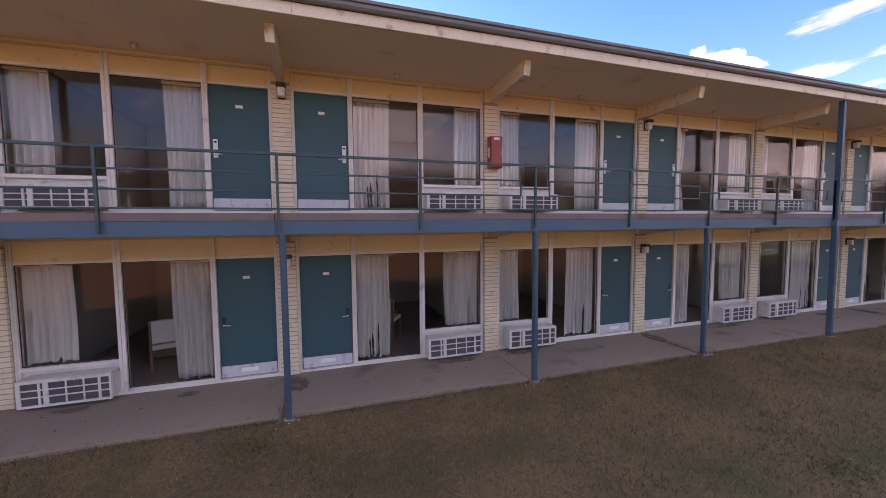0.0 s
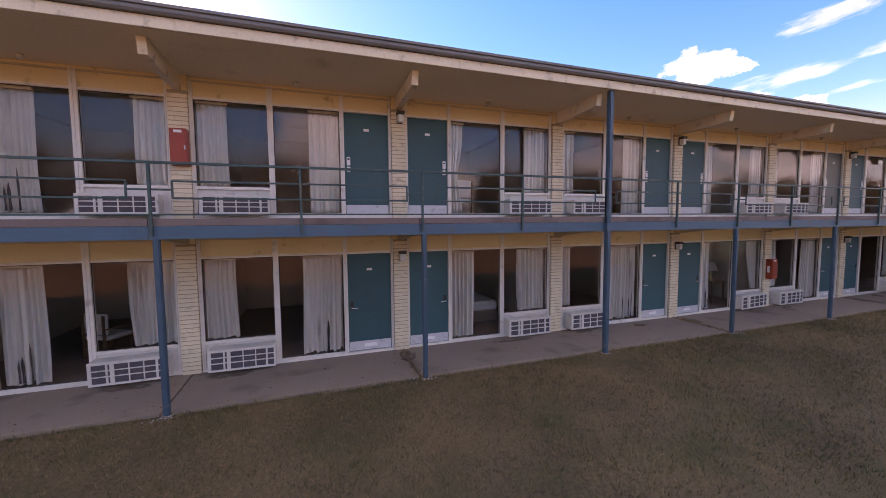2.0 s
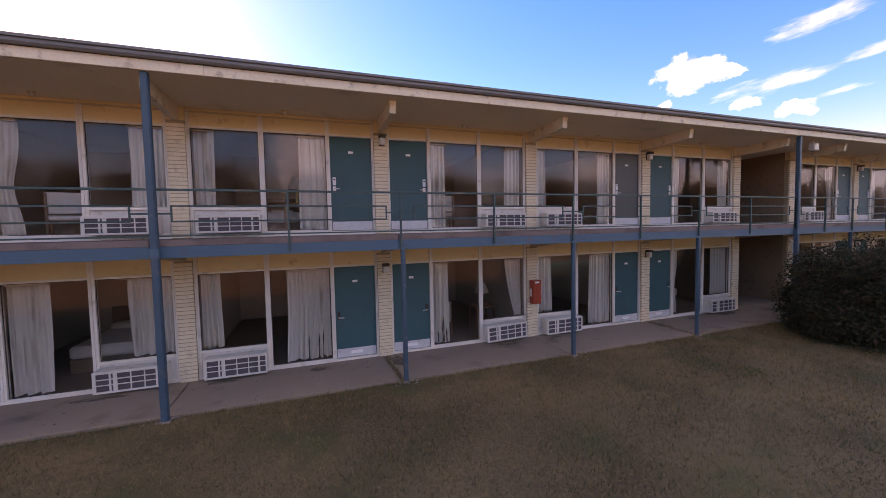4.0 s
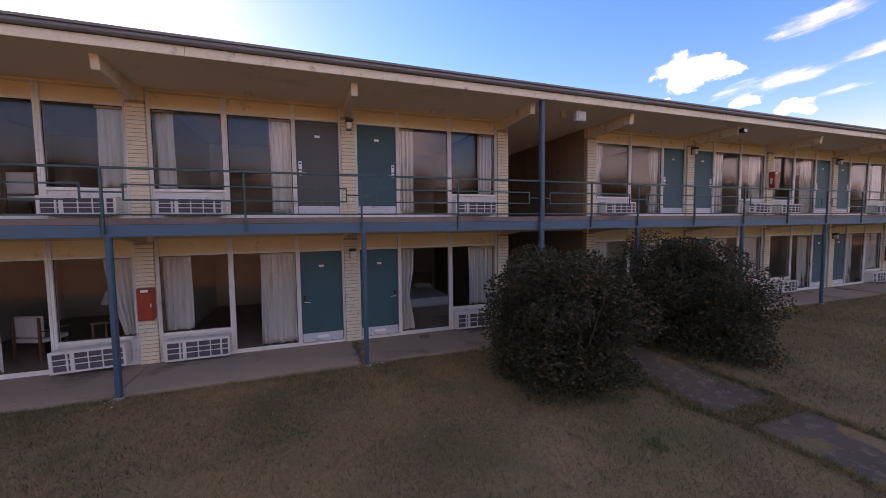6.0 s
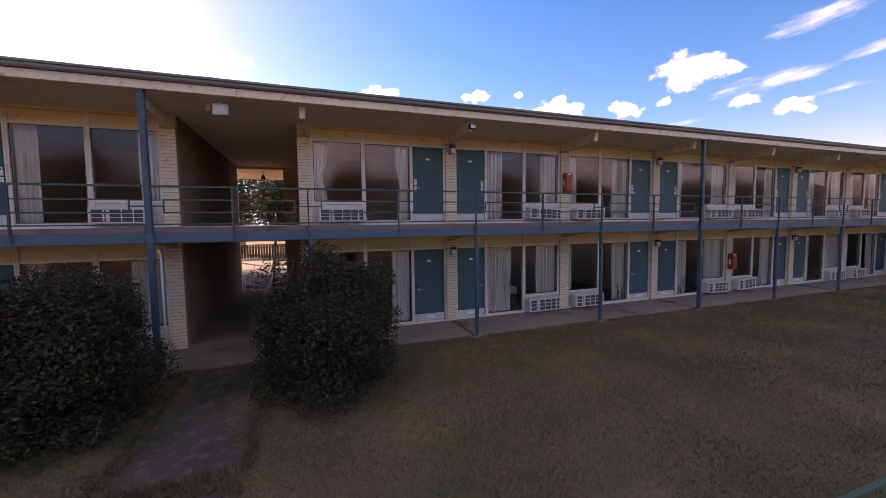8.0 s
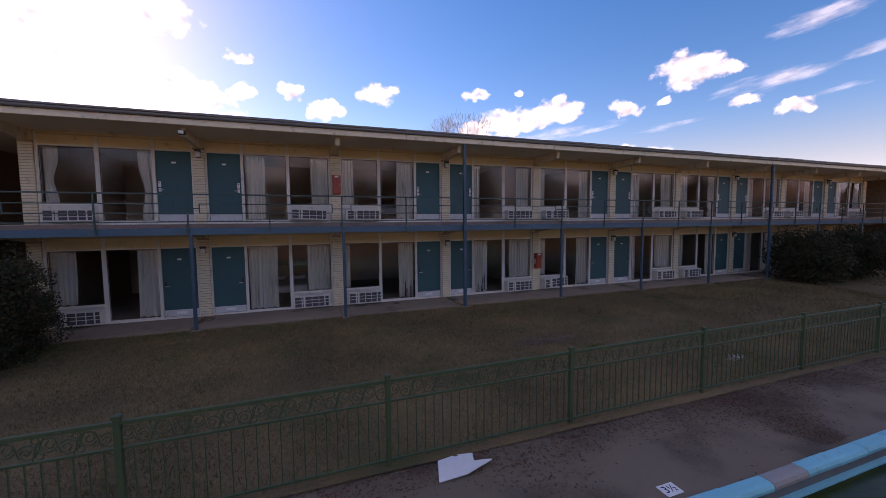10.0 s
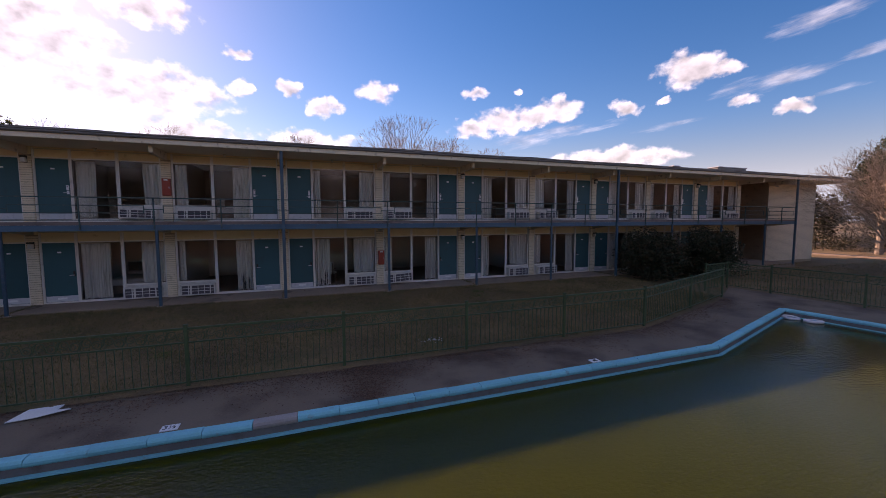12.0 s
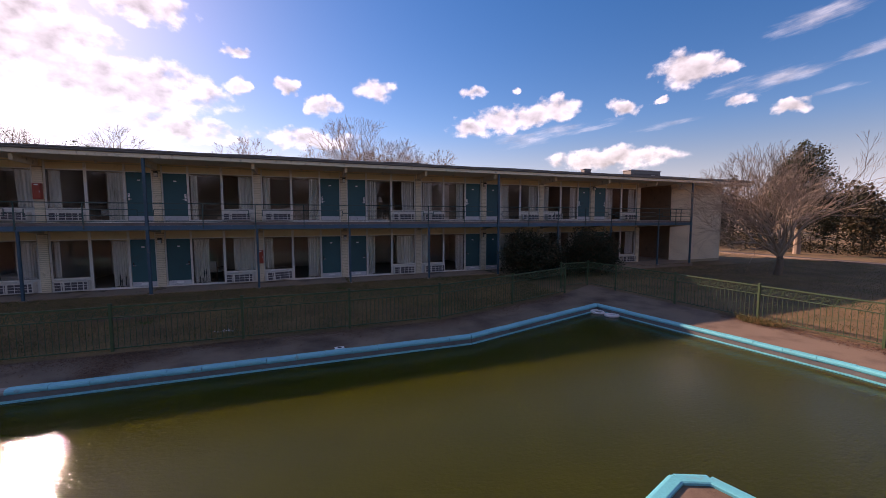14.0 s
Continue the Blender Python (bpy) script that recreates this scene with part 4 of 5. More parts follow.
# room by room, upper then lower: share of the tall window that is curtained, share of the short one; w waist, s swept, t torn
DRAWN = {-2: ("45 45", "50 50"), -1: ("45 40", "48 50t"), 0: ("55t 40", "50t 60"), 1: ("46 40", "62t 42"), 2: ("26w 48", "48 62"), 3: ("44 30", "72t 28"),
         4: ("32 36", "34t 40s"), 5: ("35 26", "57 40"), 6: ("30 32", "27w 55"), 8: ("29w 27w", "42 45"), 9: ("47 45", "70 58"), 10: ("48 30", "47t 16"), 11: ("22 48", "50t 72"),
         12: ("36 24", "46 28"), 13: ("40 54", "30 76"), 14: ("36 48", "38 34"), 15: ("42 46", "50 60"), 16: ("38 34", "44 40"), 17: ("46 40", "36 52")}
cloths = {}


def cloth(code, tall, seed):
    style = {"w": "waist", "s": "swept", "t": "frayed"}.get(code[-1], "straight")
    key = (code, tall, seed % 3)
    if key not in cloths:
        cloths[key] = curtain_mesh(int(code.rstrip("wst")) * 0.0122, 1.98 if tall else 1.50, len(cloths) + 1, style)
    return cloths[key]


def curtain(mesh, x, z, mirrored, torn=False):
    c = thing("curtain", "faded white pleated curtain" + (", torn and mouldy at the hem" if torn else ""), "curtain", pose(x, 0.105, z, rz=180 if mirrored else 0), "curtains")
    ob = new("cloth", mesh)
    ob.parent = c
    wide, top, s = max(v.co.x for v in mesh.vertices), max(v.co.z for v in mesh.vertices), 1 if mirrored else -1
    y0, y1 = sorted((s * 0.06, -s * 0.004))
    part("curtain_rail", boxes((0.0, wide, y0, y1, top - 0.012, top + 0.05)), M_TRIM, c)
    if torn:
        bm = bmesh.new()
        r = random.Random(int(x * 10))
        for q in range(r.randint(2, 4)):
            cx, w, h = r.uniform(0.15, 0.85) * wide, r.uniform(0.02, 0.045), r.uniform(0.25, 0.8)
            s = -1 if not mirrored else 1
            pts = [(cx, 0.03), (cx + w, 0.05), (cx + w * .7, h * .4), (cx + w * .9, h * .6), (cx + w * .3, h), (cx - w * .2, h * .7), (cx + w * .1, h * .35)]
            a = [bm.verts.new((px, s * 0.057, pz)) for px, pz in pts]
            b = [bm.verts.new((px, s * 0.053, pz)) for px, pz in pts]
            bm.faces.new(a), bm.faces.new(b[::-1])
            for i in range(len(pts)):
                j = (i + 1) % len(pts)
                bm.faces.new((a[i], b[i], b[j], a[j]))
        part("rag", bm, M_TORN, c, "blackened torn strips")
    return c


FRONTS = [front(0), front(1)]
DOORS = {(h, u): door(h, u) for h in (0, 1) for u in (0, 1)}
DARK = door(1, 1, True)
ACS = [ac_unit(True), ac_unit(False)]
spent = set()


def place_copy(ob, m):
    """The first one is moved to its place, the others are copied."""
    if ob.name in spent:
        return copy_thing(ob, m)
    spent.add(ob.name)
    ob.matrix_world = m
    return ob


rnd = random.Random(4)
for k, x, door_left in ROOMS:
    hand = 0 if door_left else 1
    for upper in (0, 1):
        z = FLOOR_2 * upper
        m = pose(x, 0, z)
        place_copy(FRONTS[hand], m)
        place_copy(DARK if (upper and k in (5,)) else DOORS[(hand, upper)], m)
        xa = 3.05 if hand == 0 else PITCH - 3.05
        tilt = {(9, 1): 2.2, (4, 0): -1.6, (12, 0): -3.5, (16, 0): 3.0}.get((k, upper), rnd.uniform(-0.4, 0.4))
        place_copy(ACS[1 if upper else 0], pose(x + xa, 0, z - 0.02 + abs(tilt) * 0.009, ry=tilt))
        # curtains at both ends of the pair of windows
        tall_code, short_code = DRAWN[k][0 if upper else 1].split()
        t, s, torn = cloth(tall_code, True, k), cloth(short_code, False, k), "t" in tall_code
        if hand == 0:
            curtain(t, x + M1 + 0.02, z + 0.04, False, torn)
            curtain(s, x + W2 - 0.02, z + 0.53, True)
        else:
            curtain(t, x + PITCH - M1 - 0.02, z + 0.04, True, torn)
            curtain(s, x + PITCH - W2 + 0.02, z + 0.53, False)

# piers
for k in range(FIRST, LAST + 1):
    for upper in (0, 1):
        brick_pier(k, FLOOR_2 - 0.08 if upper else WALK_Z, SOFFIT - 0.27 if upper else 2.34, upper)
solid("wall_header", boxes((X_LEFT, PASSAGES[0][0], -0.01, 0.058, 5.20, SOFFIT - 0.002), (PASSAGES[0][1], PASSAGES[1][0], -0.01, 0.058, 5.20, SOFFIT - 0.002)), M_CREAM, "cream painted strip under the soffit", "wall", "structure")
solid("conduit", boxes((X_LEFT, PASSAGES[0][0], -0.045, -0.014, 5.215, 5.245), (PASSAGES[0][1], PASSAGES[1][0], -0.045, -0.014, 5.215, 5.245)), M_TRIM, "cream painted conduit along the wall top", "trim", "structure")
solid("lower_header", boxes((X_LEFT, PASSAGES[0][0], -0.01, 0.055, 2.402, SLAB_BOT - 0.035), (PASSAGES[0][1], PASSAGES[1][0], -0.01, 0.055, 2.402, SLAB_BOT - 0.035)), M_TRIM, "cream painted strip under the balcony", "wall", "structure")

# ---------------------------------------------------------------- fixtures on the front
def extinguisher_box(k, top):
    b = thing("fire_extinguisher_box", "red metal fire extinguisher cabinet on a brick pier", "extinguisher box", pose(pier_x(k) + 0.03, -0.111, top), "extinguisher boxes")
    part("body", boxes((-0.13, 0.13, -0.17, 0.0, -0.62, 0.0), bevel=0.012), M_RED, b)
    cover = part("cover", boxes((-0.115, 0.115, -0.188, -0.171, -0.60, -0.09), bevel=0.006), M_RED, b)
    part("sign", boxes((-0.06, 0.06, -0.174, -0.1705, -0.075, -0.03)), M_STICKER, b, "small white sign")
    part("notice", boxes((-0.136, -0.131, -0.12, -0.05, -0.42, -0.22)), M_STICKER, b, "white notice on the side")
    part("latch", boxes((0.09, 0.112, -0.20, -0.189, -0.36, -0.29), bevel=0.003), M_KICK, cover)


for k, top in ((1, 4.34), (5, 1.47), (10, 4.34), (12, 1.47)):
    extinguisher_box(k, top)


def sconce(k, z):
    s = thing("wall_lamp", "small bronze wall lamp with frosted glass, unlit", "wall lamp", pose(pier_x(k) + 0.02, -0.111, z), "wall lamps")
    part("back_plate", boxes((-0.06, 0.06, -0.03, 0.0, -0.10, 0.12), bevel=0.005), M_BRONZE, s)
    part("hood", boxes((-0.075, 0.075, -0.17, -0.031, 0.06, 0.125), bevel=0.01), M_BRONZE, s)
    part("glass", boxes((-0.06, 0.06, -0.15, -0.031, -0.09, 0.059), bevel=0.015), M_FROST, s, "frosted glass")


for k in range(FIRST, LAST + 1):
    if (k < 8 and k % 2 == 0) or (k > 8 and k % 2 == 1):
        sconce(k, 4.84)
        sconce(k, 1.98)
for k, x, left in ROOMS:
    f = thing("soffit_lamp", "small cream soffit lamp beside the wall", "soffit lamp", pose(x + PITCH * 0.5, -0.30, SOFFIT), "soffit lamps")
    bm = bmesh.new()
    tube(bm, (0, 0, -0.03), (0, 0, 0.0), 0.055, sides=10)
    part("base", bm, M_TRIM, f)
    bm = bmesh.new()
    tube(bm, (0, 0, -0.085), (0, 0, -0.031), 0.03, 0.045, sides=10)
    part("bulb", bm, M_FROST, f)
flood = thing("flood_light", "square white flood light under the eaves, unlit", "flood light", pose(28.72, -1.40, SOFFIT))
part("stem", boxes((-0.03, 0.03, -0.03, 0.03, -0.06, 0.0), bevel=0.004), M_KICK, flood)
part("housing", boxes((-0.14, 0.14, -0.10, 0.03, -0.29, -0.061), bevel=0.015), M_KICK, flood)
part("lens", boxes((-0.10, 0.10, -0.112, -0.1005, -0.26, -0.10), bevel=0.004), M_FROST, flood)
bracket = thing("camera_bracket", "small cream box on the soffit of the passage", "junction box", pose(28.45, -1.15, SOFFIT))
part("box", boxes((-0.05, 0.05, -0.05, 0.05, -0.16, 0.0), bevel=0.006), M_TRIM, bracket)
hang = thing("pendant_lamp", "small dark pendant lamp in the open passage", "pendant lamp", pose(28.5, 8.6, SOFFIT))
bm = bmesh.new()
tube(bm, (0, 0, -0.22), (0, 0, 0), 0.012)
part("rod", bm, M_BRONZE, hang)
bm = bmesh.new()
tube(bm, (0, 0, -0.42), (0, 0, -0.221), 0.12, 0.03, sides=10)
part("shade", bm, M_BRONZE, hang)
corner_lamp = thing("corner_lamp", "small white twin spot lamp on the end wall", "spot lamp", pose(73.2, -0.013, 5.08))
part("plate", boxes((-0.06, 0.06, -0.03, 0.0, -0.05, 0.05), bevel=0.004), M_KICK, corner_lamp)
for s in (-1, 1):
    bm = bmesh.new()
    tube(bm, (s * 0.05, -0.03, 0), (s * 0.12, -0.14, -0.05), 0.03, 0.055, sides=8)
    part("head", bm, M_KICK, corner_lamp)

beam_spot = thing("spot_lamp", "small white flood lamp on the end of an eaves beam", "spot lamp", pose(pier_x(9), -1.505, SOFFIT - 0.12), "")
part("bracket", boxes((-0.03, 0.03, -0.04, -0.001, -0.05, 0.05), bevel=0.004), M_KICK, beam_spot)
part("head", boxes((-0.08, 0.08, -0.17, -0.041, -0.09, 0.03), bevel=0.012), M_BRONZE, beam_spot)
part("lens", boxes((-0.06, 0.06, -0.178, -0.1705, -0.08, 0.0), bevel=0.003), M_FROST, beam_spot)

# roof units
for x0, x1, y0, y1, h, label in ((71.9, 75.0, 3.0, 3.8, 0.72, "large grey roof air handler"), (67.6, 68.2, 3.2, 3.6, 0.62, "small grey roof vent box")):
    u = thing("roof_unit", label, "roof unit", pose((x0 + x1) / 2, (y0 + y1) / 2, SOFFIT + 0.66))
    w, d = (x1 - x0) / 2, (y1 - y0) / 2
    part("cabinet", boxes((-w, w, -d, d, -0.10, h), bevel=0.02), M_GUTTER, u)
    part("lid", boxes((-w - 0.04, w + 0.04, -d - 0.04, d + 0.04, h + 0.001, h + 0.06), bevel=0.01), M_KICK, u)
    for i in range(3):
        part("louvre", boxes((-w * 0.8, w * 0.8, -d - 0.012, -d - 0.001, 0.14 + i * 0.14, 0.20 + i * 0.14)), M_VENT, u)
    part("data_plate", boxes((w * 0.35, w * 0.6, -d - 0.02, -d - 0.013, 0.22, 0.40)), M_STICKER, u)

# ---------------------------------------------------------------- inside the rooms
def bed(x, z, y=2.2):
    b = thing("bed", "made bed with white linen and brown headboard", "bed", pose(x, y, z), "beds")
    part("base", boxes((-0.75, 0.75, -1.0, 1.0, 0.0, 0.30), bevel=0.02), M_CARPET, b)
    part("mattress", boxes((-0.76, 0.76, -1.0, 1.0, 0.301, 0.56), bevel=0.05), M_LINEN, b)
    for s in (-0.38, 0.38):
        part("pillow", boxes((s - 0.3, s + 0.3, 0.55, 0.95, 0.561, 0.69), bevel=0.05), M_LINEN, b)
    part("headboard", boxes((-0.8, 0.8, 1.01, 1.06, 0.0, 1.05), bevel=0.01), M_WOOD, b)


def table_lamp(x, y, z):
    t = thing("side_table", "small brown veneer side table", "table", pose(x, y, z), "side tables")
    part("top", boxes((-0.3, 0.3, -0.3, 0.3, 0.66, 0.70), bevel=0.006), M_WOOD, t)
    for sx in (-0.26, 0.26):
        for sy in (-0.26, 0.26):
            part("leg", boxes((sx - 0.02, sx + 0.02, sy - 0.02, sy + 0.02, 0, 0.659)), M_WOOD, t)
    l = thing("table_lamp", "table lamp with pale cone shade, unlit", "table lamp", pose(x, y, z + 0.70), "table lamps")
    bm = bmesh.new()
    tube(bm, (0, 0, 0), (0, 0, 0.03), 0.09, sides=12)
    tube(bm, (0, 0, 0.031), (0, 0, 0.36), 0.04, 0.018, sides=10)
    part("base", bm, M_BRASS, l)
    bm = bmesh.new()
    tube(bm, (0, 0, 0.34), (0, 0, 0.62), 0.21, 0.10, sides=16, cap=False)
    bmesh.ops.solidify(bm, geom=list(bm.faces), thickness=0.004)
    part("shade", bm, M_LINEN, l, "pale cone shade")


def armchair(x, y, z, rz):
    c = thing("chair", "wooden chair with pale upholstered seat and back", "chair", pose(x, y, z, rz=rz), "room chairs")
    part("seat", boxes((-0.28, 0.28, -0.26, 0.26, 0.38, 0.47), bevel=0.02), M_LINEN, c)
    part("backrest", boxes((-0.28, 0.28, 0.20, 0.27, 0.50, 0.92), bevel=0.02), M_LINEN, c)
    for sx in (-0.26, 0.26):
        part("leg", boxes((sx - 0.02, sx + 0.02, -0.25, -0.21, 0, 0.379)), M_WOOD, c)
        part("leg", boxes((sx - 0.02, sx + 0.02, 0.275, 0.31, 0, 0.90)), M_WOOD, c)
        part("arm", boxes((sx - 0.025, sx + 0.025, -0.26, 0.274, 0.60, 0.63)), M_WOOD, c)


F1, F2 = -0.01, FLOOR_2 - 0.06
for k in (2, 6, 9):
    bed(pier_x(k) + 2.2, F1)
for k in (3, 10, -1):
    bed(pier_x(k) + 2.0, F2 if k != -1 else F1, 2.6)
table_lamp(pier_x(4) + 2.95, 1.0, F1), armchair(pier_x(4) + 1.75, 1.0, F1, 160)
table_lamp(pier_x(3) + 2.1, 0.8, F2), armchair(pier_x(2) + 1.7, 1.0, F2, 200)
armchair(pier_x(0) + 2.0, 1.6, F1, 150), armchair(pier_x(-1) + 1.7, 1.1, F1, 200), armchair(pier_x(4) + 1.8, 1.0, F2, 170)
table_lamp(pier_x(13) + 2.0, 1.0, F2), armchair(pier_x(11) + 1.8, 1.2, F1, 160)

# ---------------------------------------------------------------- behind the passage
# near yard: the shadow lying on it is put into its dark colour
solid("rear_yard", boxes((20, 42, DEPTH + 0.31, 16.9, -0.3, -0.06)), M_YARD_SHADE, "yard behind the building, coloured dark for the shadow on it", "yard", "structure")
solid("rear_court", boxes((14, 48, 16.901, 27, -0.3, -0.05)), M_ROAD, "pale sunlit concrete court behind the darkened yard", "yard", "structure")
canopy = thing("stair_canopy", "flat tan canopy over the rear stair", "canopy", kind="structure")
part("panel", boxes((25.6, 31.6, DEPTH + 1.71, 12.3, SOFFIT, SOFFIT + 0.05)), M_SOFFIT, canopy)
part("cover", boxes((25.6, 31.6, DEPTH + 1.725, 12.33, SOFFIT + 0.051, SOFFIT + 0.14), bevel=0.01), M_ROOF, canopy)
part("fascia_board", boxes((25.6, 31.6, 12.335, 12.37, SOFFIT - 0.02, SOFFIT + 0.16), bevel=0.004), M_FASCIA, canopy)
for x in (25.8, 31.4):
    part("canopy_post", boxes((x - 0.05, x + 0.05, 12.1, 12.2, -0.06, SOFFIT - 0.001), bevel=0.008), M_POST, canopy)
far_fence = thing("rear_fence", "dark slatted timber fence behind the yard", "fence", pose(20, 26.0, -0.05))
for i in range(78):
    part("slat", boxes((i * 0.22, i * 0.22 + 0.17, -0.012, 0.012, 0.04, 1.25)), M_BRONZE, far_fence)
part("rail", boxes((0, 17.1, 0.013, 0.05, 0.25, 0.33), (0, 17.1, 0.013, 0.05, 0.95, 1.03)), M_BRONZE, far_fence)
st = thing("outdoor_stair", "open steel stair with thin treads behind the passage", "stair", pose(28.75, DEPTH + 0.45, -0.06))
for i in range(14):
    part("tread", boxes((0.0, 0.95, 0.20 + i * 0.22, 0.46 + i * 0.22, 0.19 * (i + 1) - 0.04, 0.19 * (i + 1)), bevel=0.004), M_BRONZE, st)
for s in (-0.04, 0.96):
    bm = bmesh.new()
    tube(bm, (s + 0.02, 0.2, 0.02), (s + 0.02, 3.4, 2.70), 0.05, sides=6)
    part("stringer", bm, M_BRONZE, st)
    bm = bmesh.new()
    tube(bm, (s + 0.02, 0.2, 0.95), (s + 0.02, 3.4, 3.60), 0.022, sides=6)
    for q in (0.0, 0.5, 1.0):
        tube(bm, (s + 0.02, 0.2 + 3.2 * q, 0.05 + 2.65 * q), (s + 0.02, 0.2 + 3.2 * q, 0.95 + 2.65 * q), 0.018, sides=6)
    part("handrail", bm, M_BRONZE, st)
part("landing", boxes((-1.3, 1.0, -0.44, -0.12, 2.74, 2.80), (-1.3, -0.4, -0.12, 3.6, 2.74, 2.80)), M_SLAB, st)
gate = thing("rear_railing", "dark steel railing at the rear of the passage", "railing", pose(27.6, DEPTH - 0.1, FLOOR_2 - 0.06))
for z in (0.1, 0.40, 0.70):
    part("rail", boxes((0.0, 1.75, -0.015, 0.015, z - 0.015, z + 0.015)), M_RAIL, gate)
for x in (0.02, 0.88, 1.73):
    part("baluster", boxes((x - 0.017, x + 0.017, -0.016, 0.016, 0.0, 0.75)), M_RAIL, gate)

# ---------------------------------------------------------------- pool fence
def pool_fence(line, label, z=DECK_Z):
    """Green iron fence through the given points: posts, rails, pickets, a band of scrolls under the top rail."""
    f = thing("pool_fence", label, "fence", pose(*line[0], z))
    picket_mesh = mesh_of("picket", boxes((-0.0055, 0.0055, -0.0055, 0.0055, 0.106, 0.824)), M_FENCE)
    bm = bmesh.new()
    ring(bm, (-0.075, 0, 0.985), 0.068, 0.007, start=30, sweep=300, steps=14, sides=4)
    ring(bm, (0.075, 0, 0.94), 0.068, 0.007, start=-150, sweep=300, steps=14, sides=4)
    ring(bm, (-0.062, 0, 0.985), 0.032, 0.006, start=100, sweep=270, steps=9, sides=4)
    ring(bm, (0.062, 0, 0.94), 0.032, 0.006, start=-80, sweep=270, steps=9, sides=4)
    tube(bm, (-0.02, 0, 1.03), (0.02, 0, 0.89), 0.007, sides=4)
    ring(bm, (-0.14, 0, 0.89), 0.03, 0.006, steps=8, sides=4)
    ring(bm, (0.14, 0, 1.04), 0.03, 0.006, steps=8, sides=4)
    tube(bm, (-0.15, 0, 0.92), (-0.10, 0, 1.075), 0.006, sides=4)
    tube(bm, (0.15, 0, 1.01), (0.11, 0, 0.85), 0.006, sides=4)
    scroll_mesh = mesh_of("scroll", bm, M_FENCE)
    foot = Vector((*line[0], z))

    def add(name, me, m):
        ob = new(name, me)
        ob.parent = f
        ob.matrix_local = Matrix.Translation(-foot) @ m
    post_mesh = mesh_of("fence_post", boxes((-0.03, 0.03, -0.03, 0.03, -0.05, 1.14), (-0.038, 0.038, -0.038, 0.038, 1.141, 1.175), bevel=0.004), M_FENCE)
    for p in line:
        add("fence_post", post_mesh, pose(*p, z))
    for a, b in zip(line, line[1:]):
        a, b = Vector(a), Vector(b)
        n = (b - a).length
        m = pose(a.x, a.y, z, rz=math.degrees(math.atan2((b - a).y, (b - a).x)))
        for name, w, z0, z1 in (("top_rail", 0.022, 1.075, 1.115), ("middle_rail", 0.016, 0.825, 0.85), ("bottom_rail", 0.016, 0.08, 0.105)):
            add(name, mesh_of(name, boxes((0.031, n - 0.031, -w, w, z0, z1), bevel=0.003), M_FENCE), m)
        count = int(n / 0.118)
        for i in range(1, count):
            add("picket", picket_mesh, m @ Matrix.Translation((n * i / count, 0, 0)))
        units = max(1, round(n / 0.30))
        for i in range(units):
            add("scroll", scroll_mesh, m @ Matrix.Translation((n * (i + 0.5) / units, 0, 0)))
    return f


pool_fence([(32.63, -8.84), (35.35, -8.84), (38.02, -8.82), (40.75, -8.80), (43.54, -8.78), (46.33, -8.78), (49.08, -8.78), (51.85, -8.76), (55.1, -7.70), (58.3, -6.62)],
           "green iron pool fence with scroll work band beside the lawn")
pool_fence([(59.0, -5.45), (60.7, -5.25), (60.8, -6.9), (60.93, -9.65), (61.05, -12.36), (61.1, -15.07), (61.1, -17.8), (61.1, -20.5), (61.1, -23.2)],
           "green iron pool fence with scroll work band by the far deck")

pool_fence([(14.1 + 2.764 * i, -23.2) for i in range(18)], "green iron pool fence with scroll work band on the sunny side")

# ---------------------------------------------------------------- things by the pool
for i, (x, y, t) in enumerate(((57.72, -9.2, 3), (57.83, -9.75, -4))):
    bm = bmesh.new()
    ring(bm, (0, 0, 0), 0.205, 0.045, axis="Z", steps=24, sides=10)
    o = solid("life_ring", bm, M_PLASTIC, "white foam ring afloat on the pool water", "float ring", group="float rings", smooth=True)
    o.matrix_world = pose(x, y, DECK_Z - 0.17, rx=t, ry=2)


def depth_tile(x, y, text, rz):
    t = thing("depth_tile", "white pool depth tile set on the deck", "depth tile", pose(x, y, DECK_Z + 0.001, rz=rz), "depth tiles")
    part("tile", boxes((-0.115, 0.115, -0.085, 0.085, 0.0, 0.012), bevel=0.003), M_STICKER, t)
    if text:
        cu = bpy.data.curves.new("numeral", "FONT")
        cu.body, cu.size, cu.extrude, cu.align_x, cu.align_y = text, 0.14, 0.0015, "CENTER", "CENTER"
        tmp = new("numeral", cu)
        bpy.context.view_layer.update()
        me = bpy.data.meshes.new_from_object(tmp.evaluated_get(bpy.context.evaluated_depsgraph_get()))
        bpy.data.objects.remove(tmp)
        me.materials.clear()
        me.materials.append(M_INK)
        ob = new("numeral", me)
    else:
        ob = new("numeral", mesh_of("numeral", boxes((-0.045, 0.045, -0.045, 0.045, 0.0, 0.002)), M_INK))
    ob.parent = t
    ob.location = (0, 0, 0.0145)


depth_tile(40.89, -10.33, "3½", 0)
depth_tile(48.65, -10.38, "", 0)
bm = bmesh.new()
pts = [(0, 0), (0.35, -0.05), (0.75, 0.02), (0.72, 0.10), (0.55, 0.12), (0.60, 0.24), (0.42, 0.36), (0.15, 0.33)]
top_v = [bm.verts.new((x, y, 0.018 + 0.02 * (i % 3))) for i, (x, y) in enumerate(pts)]
bm.faces.new(top_v)
bmesh.ops.triangulate(bm, faces=list(bm.faces))
bmesh.ops.solidify(bm, geom=list(bm.faces), thickness=0.012)
o = solid("broken_board", bm, M_STICKER, "broken piece of white board lying on the deck", "debris")
o.matrix_world = pose(38.5, -9.33, DECK_Z + 0.004, rz=8)
bm = bmesh.new()
tube(bm, (0, 0, 0), (0, 0, 2.30), 0.022, sides=8)
